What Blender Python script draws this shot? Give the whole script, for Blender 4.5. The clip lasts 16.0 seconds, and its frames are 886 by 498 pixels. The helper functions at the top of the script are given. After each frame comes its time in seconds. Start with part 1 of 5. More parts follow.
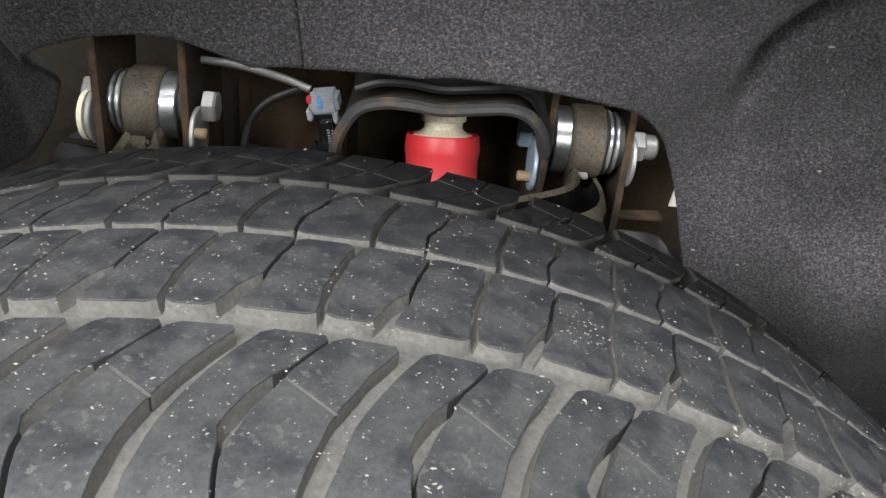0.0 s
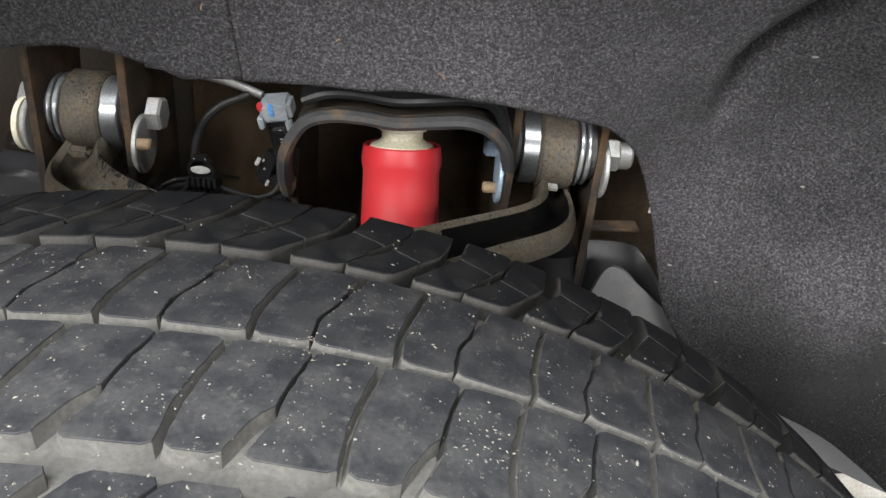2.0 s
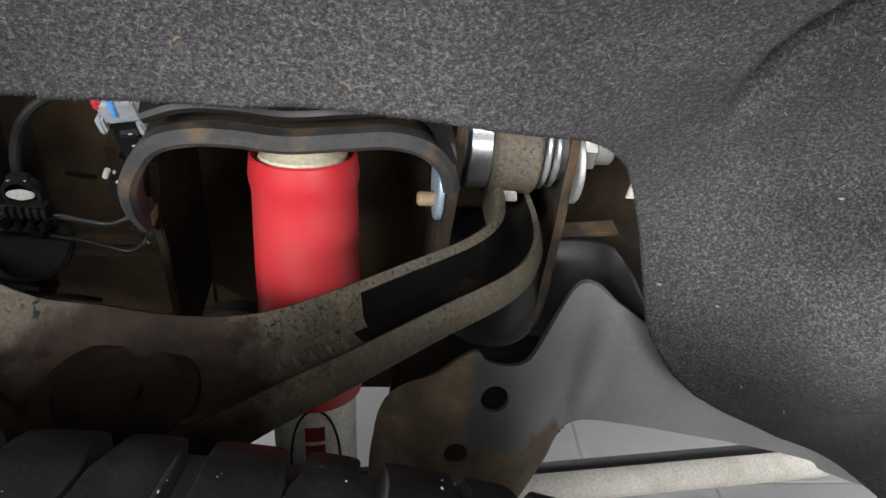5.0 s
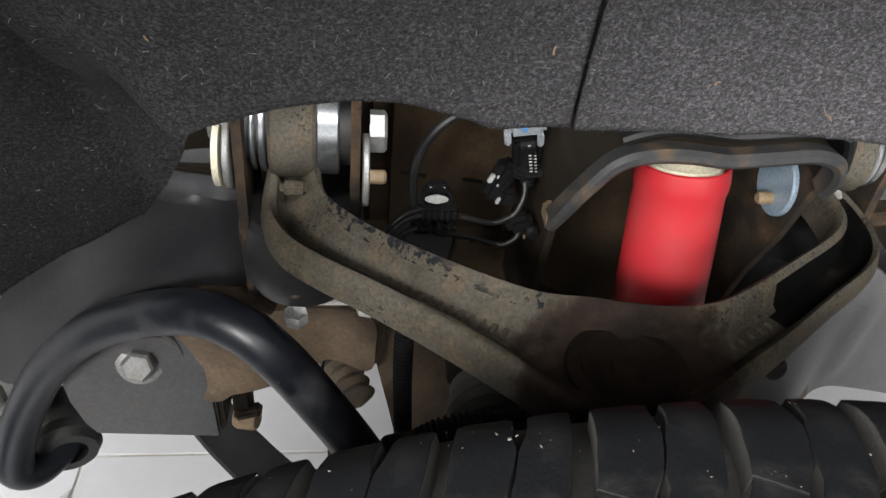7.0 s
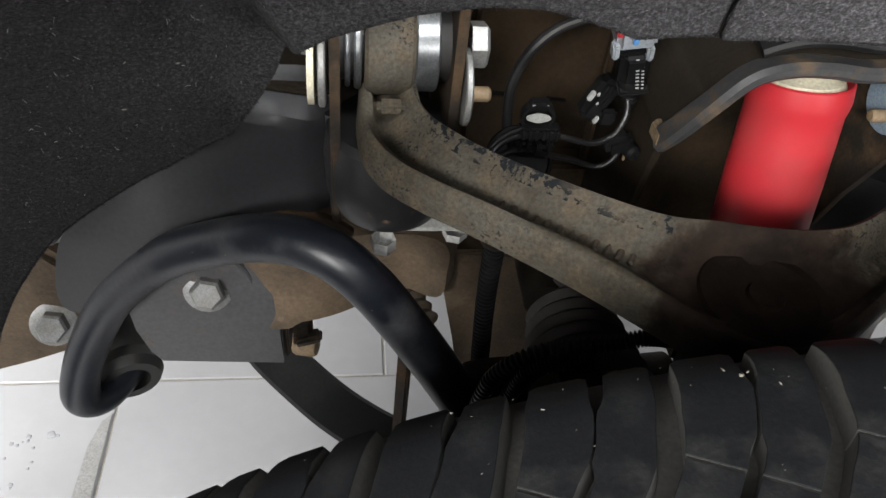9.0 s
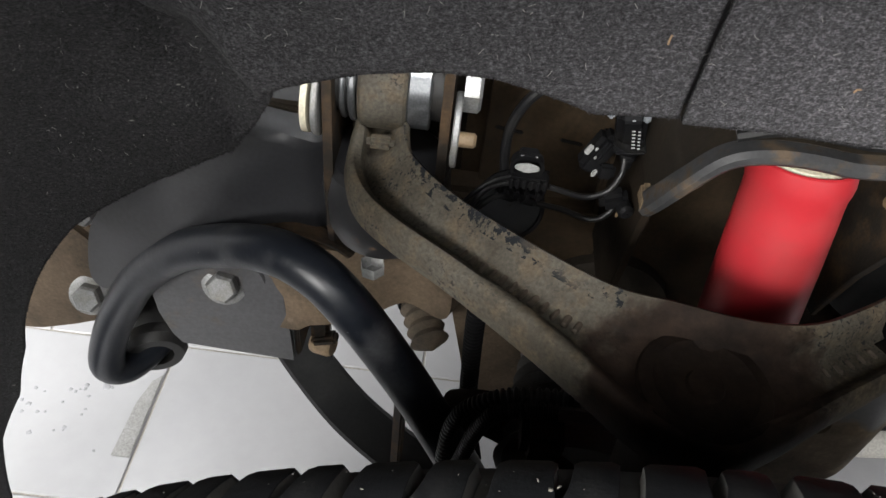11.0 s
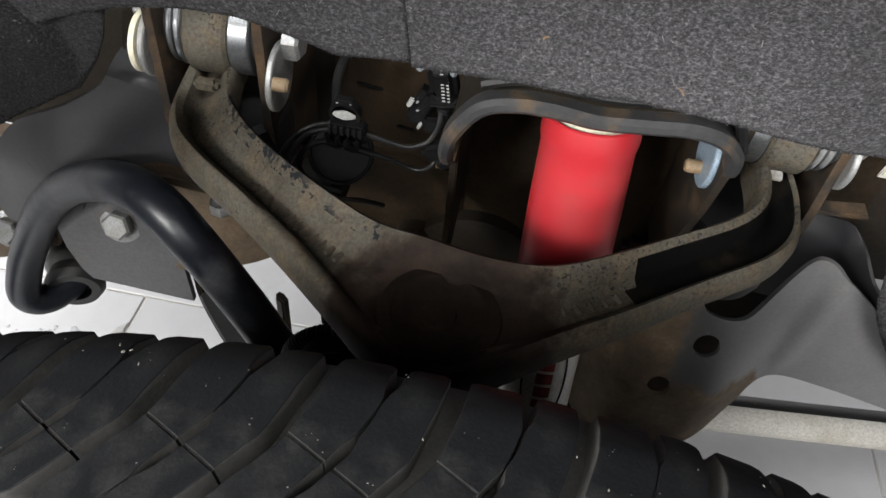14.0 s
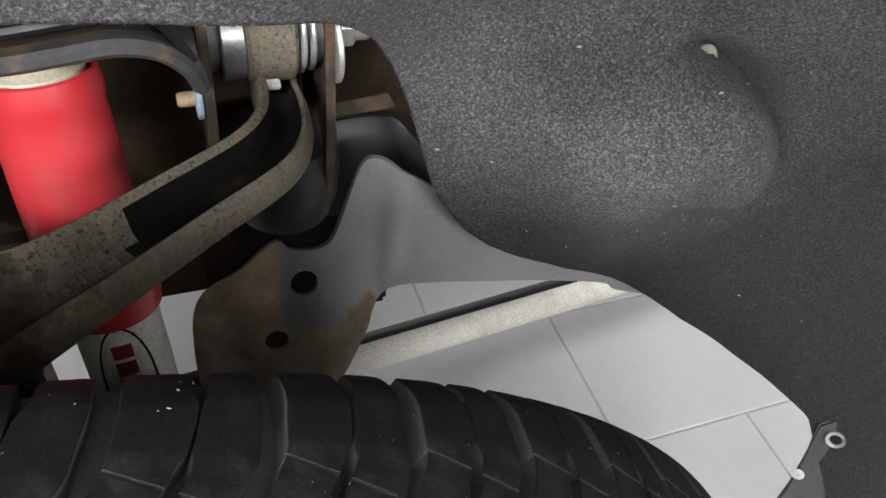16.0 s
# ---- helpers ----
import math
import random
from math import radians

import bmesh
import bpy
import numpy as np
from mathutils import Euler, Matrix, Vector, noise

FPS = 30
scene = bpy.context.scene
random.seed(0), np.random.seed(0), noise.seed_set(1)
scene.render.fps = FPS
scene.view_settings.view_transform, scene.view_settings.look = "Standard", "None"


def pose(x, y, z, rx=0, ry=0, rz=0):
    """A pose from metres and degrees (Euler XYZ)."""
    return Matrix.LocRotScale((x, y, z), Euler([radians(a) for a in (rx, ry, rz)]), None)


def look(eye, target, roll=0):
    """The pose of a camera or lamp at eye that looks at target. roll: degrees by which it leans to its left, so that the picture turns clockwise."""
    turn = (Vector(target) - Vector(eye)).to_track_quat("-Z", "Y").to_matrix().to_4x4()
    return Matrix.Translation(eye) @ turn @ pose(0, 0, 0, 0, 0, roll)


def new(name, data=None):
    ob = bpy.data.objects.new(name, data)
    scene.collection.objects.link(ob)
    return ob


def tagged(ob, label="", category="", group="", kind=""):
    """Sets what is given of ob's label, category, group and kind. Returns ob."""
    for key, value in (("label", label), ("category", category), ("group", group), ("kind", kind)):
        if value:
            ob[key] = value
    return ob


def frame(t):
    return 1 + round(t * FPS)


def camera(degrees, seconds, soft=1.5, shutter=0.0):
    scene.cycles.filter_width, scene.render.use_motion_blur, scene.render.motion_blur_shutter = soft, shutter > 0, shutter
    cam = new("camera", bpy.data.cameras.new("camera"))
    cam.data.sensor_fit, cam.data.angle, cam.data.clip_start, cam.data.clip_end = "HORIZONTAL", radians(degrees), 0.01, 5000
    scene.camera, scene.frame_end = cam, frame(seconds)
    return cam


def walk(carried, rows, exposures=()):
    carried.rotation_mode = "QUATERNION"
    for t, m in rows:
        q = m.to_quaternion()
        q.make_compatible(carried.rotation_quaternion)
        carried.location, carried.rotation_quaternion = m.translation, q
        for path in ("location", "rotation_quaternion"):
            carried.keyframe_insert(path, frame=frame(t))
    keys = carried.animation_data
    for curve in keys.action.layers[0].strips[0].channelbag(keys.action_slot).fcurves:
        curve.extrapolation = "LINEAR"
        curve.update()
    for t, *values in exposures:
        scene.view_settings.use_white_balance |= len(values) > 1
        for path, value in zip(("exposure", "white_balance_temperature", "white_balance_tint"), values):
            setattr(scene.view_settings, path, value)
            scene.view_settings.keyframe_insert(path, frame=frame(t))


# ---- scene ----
import functools

cam = camera(61.2, 16.0)
METRES, EYE, TILT, LEAN, TURN = 0.97, 0.923, -26.24, -5.11, 0.0
ROWS = [
    (0.0, 0.0, 0.0, 0.0, 0.0, 0.0, -0.0),
    (0.5, 0.0146, 0.0107, 0.0098, 0.2, -0.99, 0.01),
    (1.0, 0.0178, 0.0287, 0.0125, 0.2, -1.56, -0.04),
    (1.5, 0.0293, 0.0397, 0.0245, 0.31, -1.97, -0.04),
    (2.0, 0.0332, 0.0338, 0.0333, 0.35, -2.12, -0.07),
    (2.5, 0.0607, 0.0551, 0.063, 0.48, -2.51, -0.11),
    (3.0, 0.0601, 0.102, 0.0947, -0.26, -2.59, 0.12),
    (3.2, 0.0578, 0.1130, 0.0945, -1.80, -2.2, 0.35),
    (5.3, 0.0400, 0.1848, 0.1125, -4.27, -11.28, 1.95),
    (5.5, 0.0203, 0.1831, 0.1165, -4.41, -11.27, 2.13),
    (6.0, -0.0346, 0.1619, 0.1368, -4.46, -11.96, 2.07),
    (6.5, -0.1031, 0.1388, 0.1467, -4.38, -12.77, 2.07),
    (7.0, -0.1795, 0.1378, 0.1478, -4.39, -13.34, 2.14),
    (7.5, -0.2311, 0.151, 0.1404, -4.66, -13.94, 2.17),
    (8.0, -0.2678, 0.1641, 0.1359, -5.19, -15.62, 2.36),
    (8.5, -0.273, 0.1721, 0.1342, -5.32, -18.3, 2.52),
    (9.0, -0.2395, 0.1627, 0.1446, -4.69, -19.16, 2.29),
    (9.5, -0.2154, 0.1704, 0.1571, -3.12, -19.24, 1.65),
    (9.7, -0.2100, 0.1667, 0.1608, -2.36, -19.19, 1.34),
    (11.8, -0.1331, 0.1629, 0.1755, 8.00, -20.42, -3.60),
    (12.0, -0.1224, 0.1621, 0.1771, 8.34, -20.51, -3.68),
    (12.5, -0.0929, 0.1575, 0.1792, 8.7, -20.82, -3.79),
    (13.0, -0.0699, 0.1524, 0.1779, 8.91, -20.89, -3.91),
    (13.5, -0.0677, 0.1391, 0.1754, 8.99, -21.03, -3.95),
    (14.0, -0.0248, 0.1429, 0.1653, 8.93, -21.07, -4.04),
    (14.5, 0.0222, 0.1475, 0.1521, 7.14, -20.95, -3.29),
    (15.0, 0.0601, 0.1587, 0.1318, -0.88, -20.93, -0.0),
    (15.5, 0.0785, 0.1676, 0.1223, -10.95, -21.45, 4.41),
    (16.0, 0.0819, 0.1648, 0.1156, -17.66, -21.59, 7.44),
]
walk(cam, [(t, pose(0, 0, EYE, TILT, LEAN, TURN) @ pose(METRES * x, METRES * y, METRES * z, 90 + pitch, roll, yaw)) for t, x, y, z, yaw, pitch, roll in ROWS],
     exposures=[(0.0, -0.2), (1.0, 0.06), (2.5, -0.11), (3.2, -0.02), (6.0, 0.03), (9.0, -0.08), (12.0, -0.1), (13.5, -0.08), (14.5, 0.16), (15.0, 0.30), (15.5, 0.25), (16.0, 0.14)])

# ---- light ----
world = bpy.data.worlds.new("world")
scene.world = world
world.use_nodes = True
world.node_tree.nodes["Background"].inputs[0].default_value = (0.85, 0.92, 1.0, 1)
world.node_tree.nodes["Background"].inputs[1].default_value = 0.008


def area_lamp(name, eye, target, size, size_y, watts, colour):
    data = bpy.data.lights.new(name, "AREA")
    data.shape, data.size, data.size_y, data.energy, data.color = "RECTANGLE", size, size_y, watts, colour
    ob = new(name, data)
    ob.matrix_world = look(eye, target)
    return ob


# ceiling lamps of the workshop, none in view: beside the truck, farther out, ahead of it and behind it
area_lamp("aisle_lamp", (-1.9, -2.6, 2.55), (0.1, 0.5, 0.75), 1.5, 0.8, 280, (1.0, 0.985, 0.96))
# added fill, no known lamp: lights the felt and boss from the front
area_lamp("front_fill_lamp", (-2.9, -1.75, 2.2), (0.1, 0.5, 0.75), 1.0, 0.5, 85, (1.0, 0.985, 0.96))
area_lamp("side_lamp", (0.1, -0.75, 3.0), (0.0, -0.1, 0.0), 1.6, 0.5, 140, (0.98, 0.99, 1.0))
# added fill, no known lamp: reaches the arm and ball joint over the tyre
area_lamp("arm_fill_lamp", (0.0, -1.75, 3.0), (0.0, 0.3, 0.75), 1.6, 0.8, 55, (0.98, 0.99, 1.0))
area_lamp("front_lamp", (-2.1, 1.5, 2.9), (-1.0, 1.1, 0.0), 1.4, 1.4, 88, (0.96, 0.98, 1.0))
area_lamp("rear_side_lamp", (1.5, -0.8, 3.0), (1.3, -0.5, 0.0), 1.6, 0.6, 7, (0.98, 0.99, 1.0))
# added fill, no known lamp: brightens the gusset and lower felt
area_lamp("rear_fill_lamp", (1.25, -2.7, 1.8), (0.15, 0.5, 0.6), 1.4, 0.7, 74, (1.0, 0.985, 0.96))
area_lamp("rear_lamp", (2.9, 1.5, 2.9), (1.2, 1.0, 0.0), 1.4, 1.0, 8, (0.94, 0.97, 1.0))

# ---- materials ----
def material(name, build):
    m = bpy.data.materials.new(name)
    m.use_nodes = True
    n, l = m.node_tree.nodes, m.node_tree.links
    build(n, l, n["Principled BSDF"])
    return m


def coords(n, l, scale=(1, 1, 1), kind="Object"):
    t = n.new("ShaderNodeTexCoord")
    mp = n.new("ShaderNodeMapping")
    mp.inputs["Scale"].default_value = scale
    l.new(t.outputs[kind], mp.inputs[0])
    return mp.outputs[0]


def noise_tex(n, l, vec, scale, detail=4, rough=0.6):
    t = n.new("ShaderNodeTexNoise")
    t.inputs["Scale"].default_value, t.inputs["Detail"].default_value, t.inputs["Roughness"].default_value = scale, detail, rough
    l.new(vec, t.inputs["Vector"])
    return t.outputs[0]


def ramp(n, l, fac, stops):
    r = n.new("ShaderNodeValToRGB")
    while len(r.color_ramp.elements) < len(stops):
        r.color_ramp.elements.new(0.5)
    for e, (p, c) in zip(r.color_ramp.elements, stops):
        e.position = p
        e.color = (*c, 1) if isinstance(c, tuple) else (c, c, c, 1)
    l.new(fac, r.inputs[0])
    return r.outputs[0]


def mix(n, l, fac, a, b, mode="MIX"):
    m = n.new("ShaderNodeMix")
    m.data_type, m.blend_type = "RGBA", mode
    for k, v in ((0, fac), (6, a), (7, b)):
        if isinstance(v, (int, float)):
            m.inputs[k].default_value = v if k == 0 else (v, v, v, 1)
        elif isinstance(v, tuple):
            m.inputs[k].default_value = (*v, 1)
        else:
            l.new(v, m.inputs[k])
    return m.outputs[2]


def bump(n, l, bsdf, height, strength, distance, below=None):
    b = n.new("ShaderNodeBump")
    b.inputs["Strength"].default_value, b.inputs["Distance"].default_value = strength, distance
    l.new(height, b.inputs["Height"])
    if below is not None:
        l.new(below, b.inputs["Normal"])
    l.new(b.outputs[0], bsdf.inputs["Normal"])
    return b.outputs[0]


def specks(n, l, vec, scale, size, share):
    """Small dots, of which only a share is kept."""
    v = n.new("ShaderNodeTexVoronoi")
    v.inputs["Scale"].default_value = scale
    l.new(vec, v.inputs["Vector"])
    dot = ramp(n, l, v.outputs["Distance"], [(size * 0.6, 1.0), (size, 0.0)])
    sep = n.new("ShaderNodeSeparateColor")
    l.new(v.outputs["Color"], sep.inputs[0])
    keep = ramp(n, l, sep.outputs[0], [(share, 1.0), (share + 0.01, 0.0)])
    return mix(n, l, 1.0, dot, keep, "MULTIPLY")


def surface(name, base, dirt, dirt_at=(0.45, 0.7), scale=25, rough=0.6, metal=0.0, rough_dirt=0.9, bumps=0.3, distance=0.001, fine=400, spots=None, speck=None, kind="Object", spec=0.5, grain=0.26):
    """Paint, metal or plastic with a coat of dirt in patches, a fine grain and optional dark spots and light specks."""
    def build(n, l, b):
        vec = coords(n, l, kind=kind)
        big = noise_tex(n, l, vec, scale, 6, 0.65)
        small = noise_tex(n, l, vec, fine, 3, 0.6)
        mask = ramp(n, l, big, [(dirt_at[0], 0.0), (dirt_at[1], 1.0)])
        tone = ramp(n, l, small, [(0.25, 1 - grain), (0.75, 1 + grain)])
        col = mix(n, l, mask, base, dirt)
        col = mix(n, l, 1.0, col, tone, "MULTIPLY")
        if spots:
            s = noise_tex(n, l, vec, spots[1], 5, 0.7)
            sm = ramp(n, l, s, [(spots[2], 0.0), (spots[2] + 0.03, 1.0)])
            col = mix(n, l, sm, col, spots[0])
        for tone_of, every, size, share in speck or ():
            col = mix(n, l, specks(n, l, vec, every, size, share), col, tone_of)
        l.new(col, b.inputs["Base Color"])
        rr = ramp(n, l, mask, [(0.0, rough), (1.0, rough_dirt)])
        l.new(rr, b.inputs["Roughness"])
        b.inputs["Specular IOR Level"].default_value = spec
        if metal:
            mm = ramp(n, l, mask, [(0.0, metal), (1.0, 0.0)])
            l.new(mm, b.inputs["Metallic"])
        h = mix(n, l, 0.5, big, small)
        bump(n, l, b, h, bumps, distance)
    return material(name, build)


def felt_build(n, l, b):
    """Black needle felt with pale lint; its middle paler, from dust and painted-in light."""
    vec = coords(n, l)
    fib = noise_tex(n, l, coords(n, l, (1, 1, 1.6)), 860, 3, 0.75)
    mid = noise_tex(n, l, vec, 540, 4, 0.75)
    big = noise_tex(n, l, vec, 9, 5, 0.6)
    col = ramp(n, l, mid, [(0.33, (0.0118, 0.0115, 0.0124)), (0.50, (0.0268, 0.0260, 0.0280)), (0.67, (0.066, 0.0640, 0.068))])
    col = mix(n, l, 1.0, col, ramp(n, l, fib, [(0.36, 0.48), (0.64, 1.62)]), "MULTIPLY")
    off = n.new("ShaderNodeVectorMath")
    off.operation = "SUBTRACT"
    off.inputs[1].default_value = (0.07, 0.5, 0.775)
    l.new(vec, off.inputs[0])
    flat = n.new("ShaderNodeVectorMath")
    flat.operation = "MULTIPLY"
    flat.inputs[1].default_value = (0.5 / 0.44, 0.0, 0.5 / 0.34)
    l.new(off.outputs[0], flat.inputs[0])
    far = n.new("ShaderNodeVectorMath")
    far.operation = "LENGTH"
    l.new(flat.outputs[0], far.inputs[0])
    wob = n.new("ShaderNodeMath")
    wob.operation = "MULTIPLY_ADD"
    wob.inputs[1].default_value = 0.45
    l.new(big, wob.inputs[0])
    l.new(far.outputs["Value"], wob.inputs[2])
    # pale middle: light on the felt put into the colour along with dust
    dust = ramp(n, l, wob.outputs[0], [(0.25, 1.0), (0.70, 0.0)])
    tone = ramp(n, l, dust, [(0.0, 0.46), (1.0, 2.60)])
    # dust on the boss's flank, with the light it catches put into the tone
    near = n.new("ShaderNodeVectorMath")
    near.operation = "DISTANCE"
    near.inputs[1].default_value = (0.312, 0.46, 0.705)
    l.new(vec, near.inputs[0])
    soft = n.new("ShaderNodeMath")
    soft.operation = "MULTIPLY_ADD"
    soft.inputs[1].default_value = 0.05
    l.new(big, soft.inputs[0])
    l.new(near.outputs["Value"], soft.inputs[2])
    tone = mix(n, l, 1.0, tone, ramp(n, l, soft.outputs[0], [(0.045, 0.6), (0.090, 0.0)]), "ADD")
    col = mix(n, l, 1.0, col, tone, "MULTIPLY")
    col = mix(n, l, specks(n, l, vec, 420, 0.26, 0.26), col, (0.052, 0.050, 0.054))
    col = mix(n, l, specks(n, l, vec, 260, 0.10, 0.13), col, (0.15, 0.15, 0.155))
    col = mix(n, l, specks(n, l, coords(n, l, (0.35, 1, 1)), 90, 0.09, 0.08), col, (0.26, 0.25, 0.23))
    l.new(col, b.inputs["Base Color"])
    b.inputs["Roughness"].default_value = 1.0
    b.inputs["Specular IOR Level"].default_value = 0.1
    b.inputs["Sheen Weight"].default_value = 0.05
    b.inputs["Sheen Roughness"].default_value = 0.45
    h = mix(n, l, 0.5, mid, fib)
    bump(n, l, b, h, 1.0, 0.002)


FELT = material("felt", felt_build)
TREAD = surface("tread_rubber", (0.0175, 0.0182, 0.0208), (0.052, 0.052, 0.051), (0.42, 0.78), 70, 0.55, 0, 0.85, 0.5, 0.0006, 700, spots=((0.052, 0.052, 0.050), 330, 0.60), speck=(((0.15, 0.148, 0.14), 650, 0.15, 0.30), ((0.28, 0.275, 0.26), 260, 0.07, 0.25), ((0.22, 0.215, 0.195), 150, 0.050, 0.2)), spec=0.2)
GROOVE = surface("groove_rubber", (0.062, 0.061, 0.057), (0.095, 0.092, 0.082), (0.4, 0.7), 60, 0.85, 0, 0.95, 0.3, 0.0006, 600)


# darker copies of the tread and groove rubber for the inner row
TREAD_INNER = surface("inner_tread_rubber", (0.0085, 0.0090, 0.0102), (0.027, 0.027, 0.0265), (0.50, 0.78), 60, 0.6, 0, 0.8, 0.5, 0.0006, 700, speck=(((0.20, 0.195, 0.18), 150, 0.06, 0.2), ((0.080, 0.079, 0.075), 62, 0.10, 0.4), ((0.16, 0.158, 0.15), 85, 0.055, 0.35)), spec=0.14)
GROOVE_INNER = surface("inner_groove_rubber", (0.034, 0.033, 0.031), (0.052, 0.050, 0.045), (0.4, 0.7), 60, 0.85, 0, 0.95, 0.3, 0.0006, 600)


def cast_build(n, l, b, flaked=False):
    """Forged iron with pits and a grease stain round the ball joint; flaked: with flakes of old black paint."""
    vec = coords(n, l)
    big, small = noise_tex(n, l, vec, 22, 6, 0.65), noise_tex(n, l, vec, 500, 3, 0.6)
    col = mix(n, l, ramp(n, l, big, [(0.40, 0.0), (0.66, 1.0)]), (0.068, 0.062, 0.050), (0.040, 0.034, 0.025))
    col = mix(n, l, ramp(n, l, noise_tex(n, l, vec, 75, 5, 0.7), [(0.48, 0.0), (0.62, 0.75)]), col, (0.080, 0.062, 0.041))
    col = mix(n, l, 1.0, col, ramp(n, l, small, [(0.25, 0.66), (0.75, 1.30)]), "MULTIPLY")
    if flaked:
        spots = ramp(n, l, noise_tex(n, l, vec, 120, 5, 0.75), [(0.50, 0.0), (0.515, 1.0)])
        where = ramp(n, l, noise_tex(n, l, vec, 22, 2, 0.5), [(0.36, 0.0), (0.46, 1.0)])
    else:
        spots = ramp(n, l, noise_tex(n, l, vec, 430, 3, 0.7), [(0.575, 0.0), (0.60, 1.0)])
        where = ramp(n, l, noise_tex(n, l, vec, 16, 2, 0.5), [(0.46, 0.0), (0.58, 0.85)])
    col = mix(n, l, mix(n, l, 1.0, spots, where, "MULTIPLY"), col, (0.007, 0.008, 0.010))
    sub = n.new("ShaderNodeVectorMath")
    sub.operation = "DISTANCE"
    sub.inputs[1].default_value = (-0.045, 0.405, 0.71)
    l.new(vec, sub.inputs[0])
    add = n.new("ShaderNodeMath")
    add.operation = "MULTIPLY_ADD"
    l.new(noise_tex(n, l, vec, 45, 4, 0.6), add.inputs[0])
    add.inputs[1].default_value = 0.050
    l.new(sub.outputs["Value"], add.inputs[2])
    stain = ramp(n, l, add.outputs[0], [(0.080, 1.0), (0.086, 0.0)])
    col = mix(n, l, stain, col, ramp(n, l, noise_tex(n, l, vec, 70, 5, 0.7), [(0.35, (0.010, 0.0068, 0.0052)), (0.65, (0.027, 0.0175, 0.0125))]))
    l.new(col, b.inputs["Base Color"])
    b.inputs["Roughness"].default_value = 0.72
    b.inputs["Specular IOR Level"].default_value = 0.12
    bump(n, l, b, mix(n, l, 0.5, big, small), 0.5, 0.0008)


CAST = material("cast_iron", cast_build)
CAST_FLAKED = material("flaked_iron", functools.partial(cast_build, flaked=True))
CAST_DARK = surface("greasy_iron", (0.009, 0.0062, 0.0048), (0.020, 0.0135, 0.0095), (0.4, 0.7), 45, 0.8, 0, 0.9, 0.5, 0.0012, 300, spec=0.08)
MUD = surface("dried_mud", (0.112, 0.079, 0.049), (0.056, 0.040, 0.026), (0.4, 0.68), 18, 0.8, 0, 0.95, 0.4, 0.001, 300, spots=((0.12, 0.09, 0.06), 60, 0.66))
# frame mud in darker tones, the cavity's shade put into the colour
FRAME = surface("shaded_frame_mud", (0.016, 0.0112, 0.0068), (0.0065, 0.0048, 0.0034), (0.4, 0.68), 14, 0.75, 0, 0.9, 0.4, 0.001, 300, spots=((0.035, 0.027, 0.018), 60, 0.68), spec=0.15)
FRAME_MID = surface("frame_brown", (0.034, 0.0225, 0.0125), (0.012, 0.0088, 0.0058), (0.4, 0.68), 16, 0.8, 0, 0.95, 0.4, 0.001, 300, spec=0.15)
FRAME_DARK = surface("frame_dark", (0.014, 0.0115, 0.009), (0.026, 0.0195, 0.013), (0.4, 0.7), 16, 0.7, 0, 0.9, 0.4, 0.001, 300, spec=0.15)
RUSTY = surface("rusty_plate", (0.018, 0.0145, 0.0115), (0.066, 0.041, 0.022), (0.45, 0.66), 40, 0.7, 0, 0.9, 0.5, 0.0006, 400, spec=0.2)
BLACK = surface("black_paint", (0.0085, 0.0088, 0.0095), (0.017, 0.0165, 0.016), (0.45, 0.75), 18, 0.4, 0, 0.6, 0.15, 0.0005, 300, spec=0.25)
GREY_PAINT = surface("grey_coat", (0.050, 0.050, 0.053), (0.10, 0.075, 0.05), (0.60, 0.78), 16, 0.5, 0, 0.8, 0.25, 0.0005, 300)
TUBE = surface("bar_paint", (0.0072, 0.0088, 0.0125), (0.046, 0.047, 0.050), (0.50, 0.72), 17, 0.37, 0, 0.75, 0.3, 0.0008, 260, spec=0.35, speck=(((0.10, 0.098, 0.095), 90, 0.06, 0.2),))
ZINC = surface("zinc", (0.27, 0.272, 0.27), (0.17, 0.155, 0.13), (0.45, 0.75), 60, 0.48, 0.7, 0.65, 0.15, 0.0003, 700)
STEEL = surface("bright_steel", (0.27, 0.28, 0.29), (0.15, 0.145, 0.135), (0.5, 0.8), 50, 0.28, 0.9, 0.45, 0.15, 0.0003, 700)
BLUE_ZINC = surface("blue_zinc", (0.36, 0.47, 0.58), (0.30, 0.33, 0.36), (0.5, 0.8), 60, 0.4, 0.6, 0.6, 0.15, 0.0003, 700)
CREAM = surface("cream_plastic", (0.50, 0.47, 0.36), (0.45, 0.39, 0.28), (0.5, 0.8), 50, 0.45, 0, 0.7, 0.15, 0.0004, 500)
RED = surface("red_plastic", (0.41, 0.021, 0.028), (0.38, 0.036, 0.038), (0.42, 0.72), 26, 0.40, 0, 0.55, 0.03, 0.0003, 300, grain=0.03)
WHITE_PAINT = surface("shock_paint", (0.66, 0.64, 0.58), (0.45, 0.40, 0.32), (0.52, 0.75), 40, 0.4, 0, 0.7, 0.15, 0.0004, 500)
WIRE = surface("wire_sleeve", (0.007, 0.007, 0.0075), (0.018, 0.017, 0.016), (0.45, 0.75), 60, 0.38, 0, 0.6, 0.1, 0.0003, 500, spec=0.35)
PLASTIC = surface("black_plastic", (0.006, 0.006, 0.0066), (0.015, 0.0143, 0.013), (0.5, 0.8), 60, 0.6, 0, 0.7, 0.2, 0.0004, 600, spec=0.1)
CAKED_RUBBER = surface("caked_rubber", (0.095, 0.072, 0.048), (0.045, 0.036, 0.027), (0.42, 0.72), 40, 0.8, 0, 0.9, 0.3, 0.0005, 500)
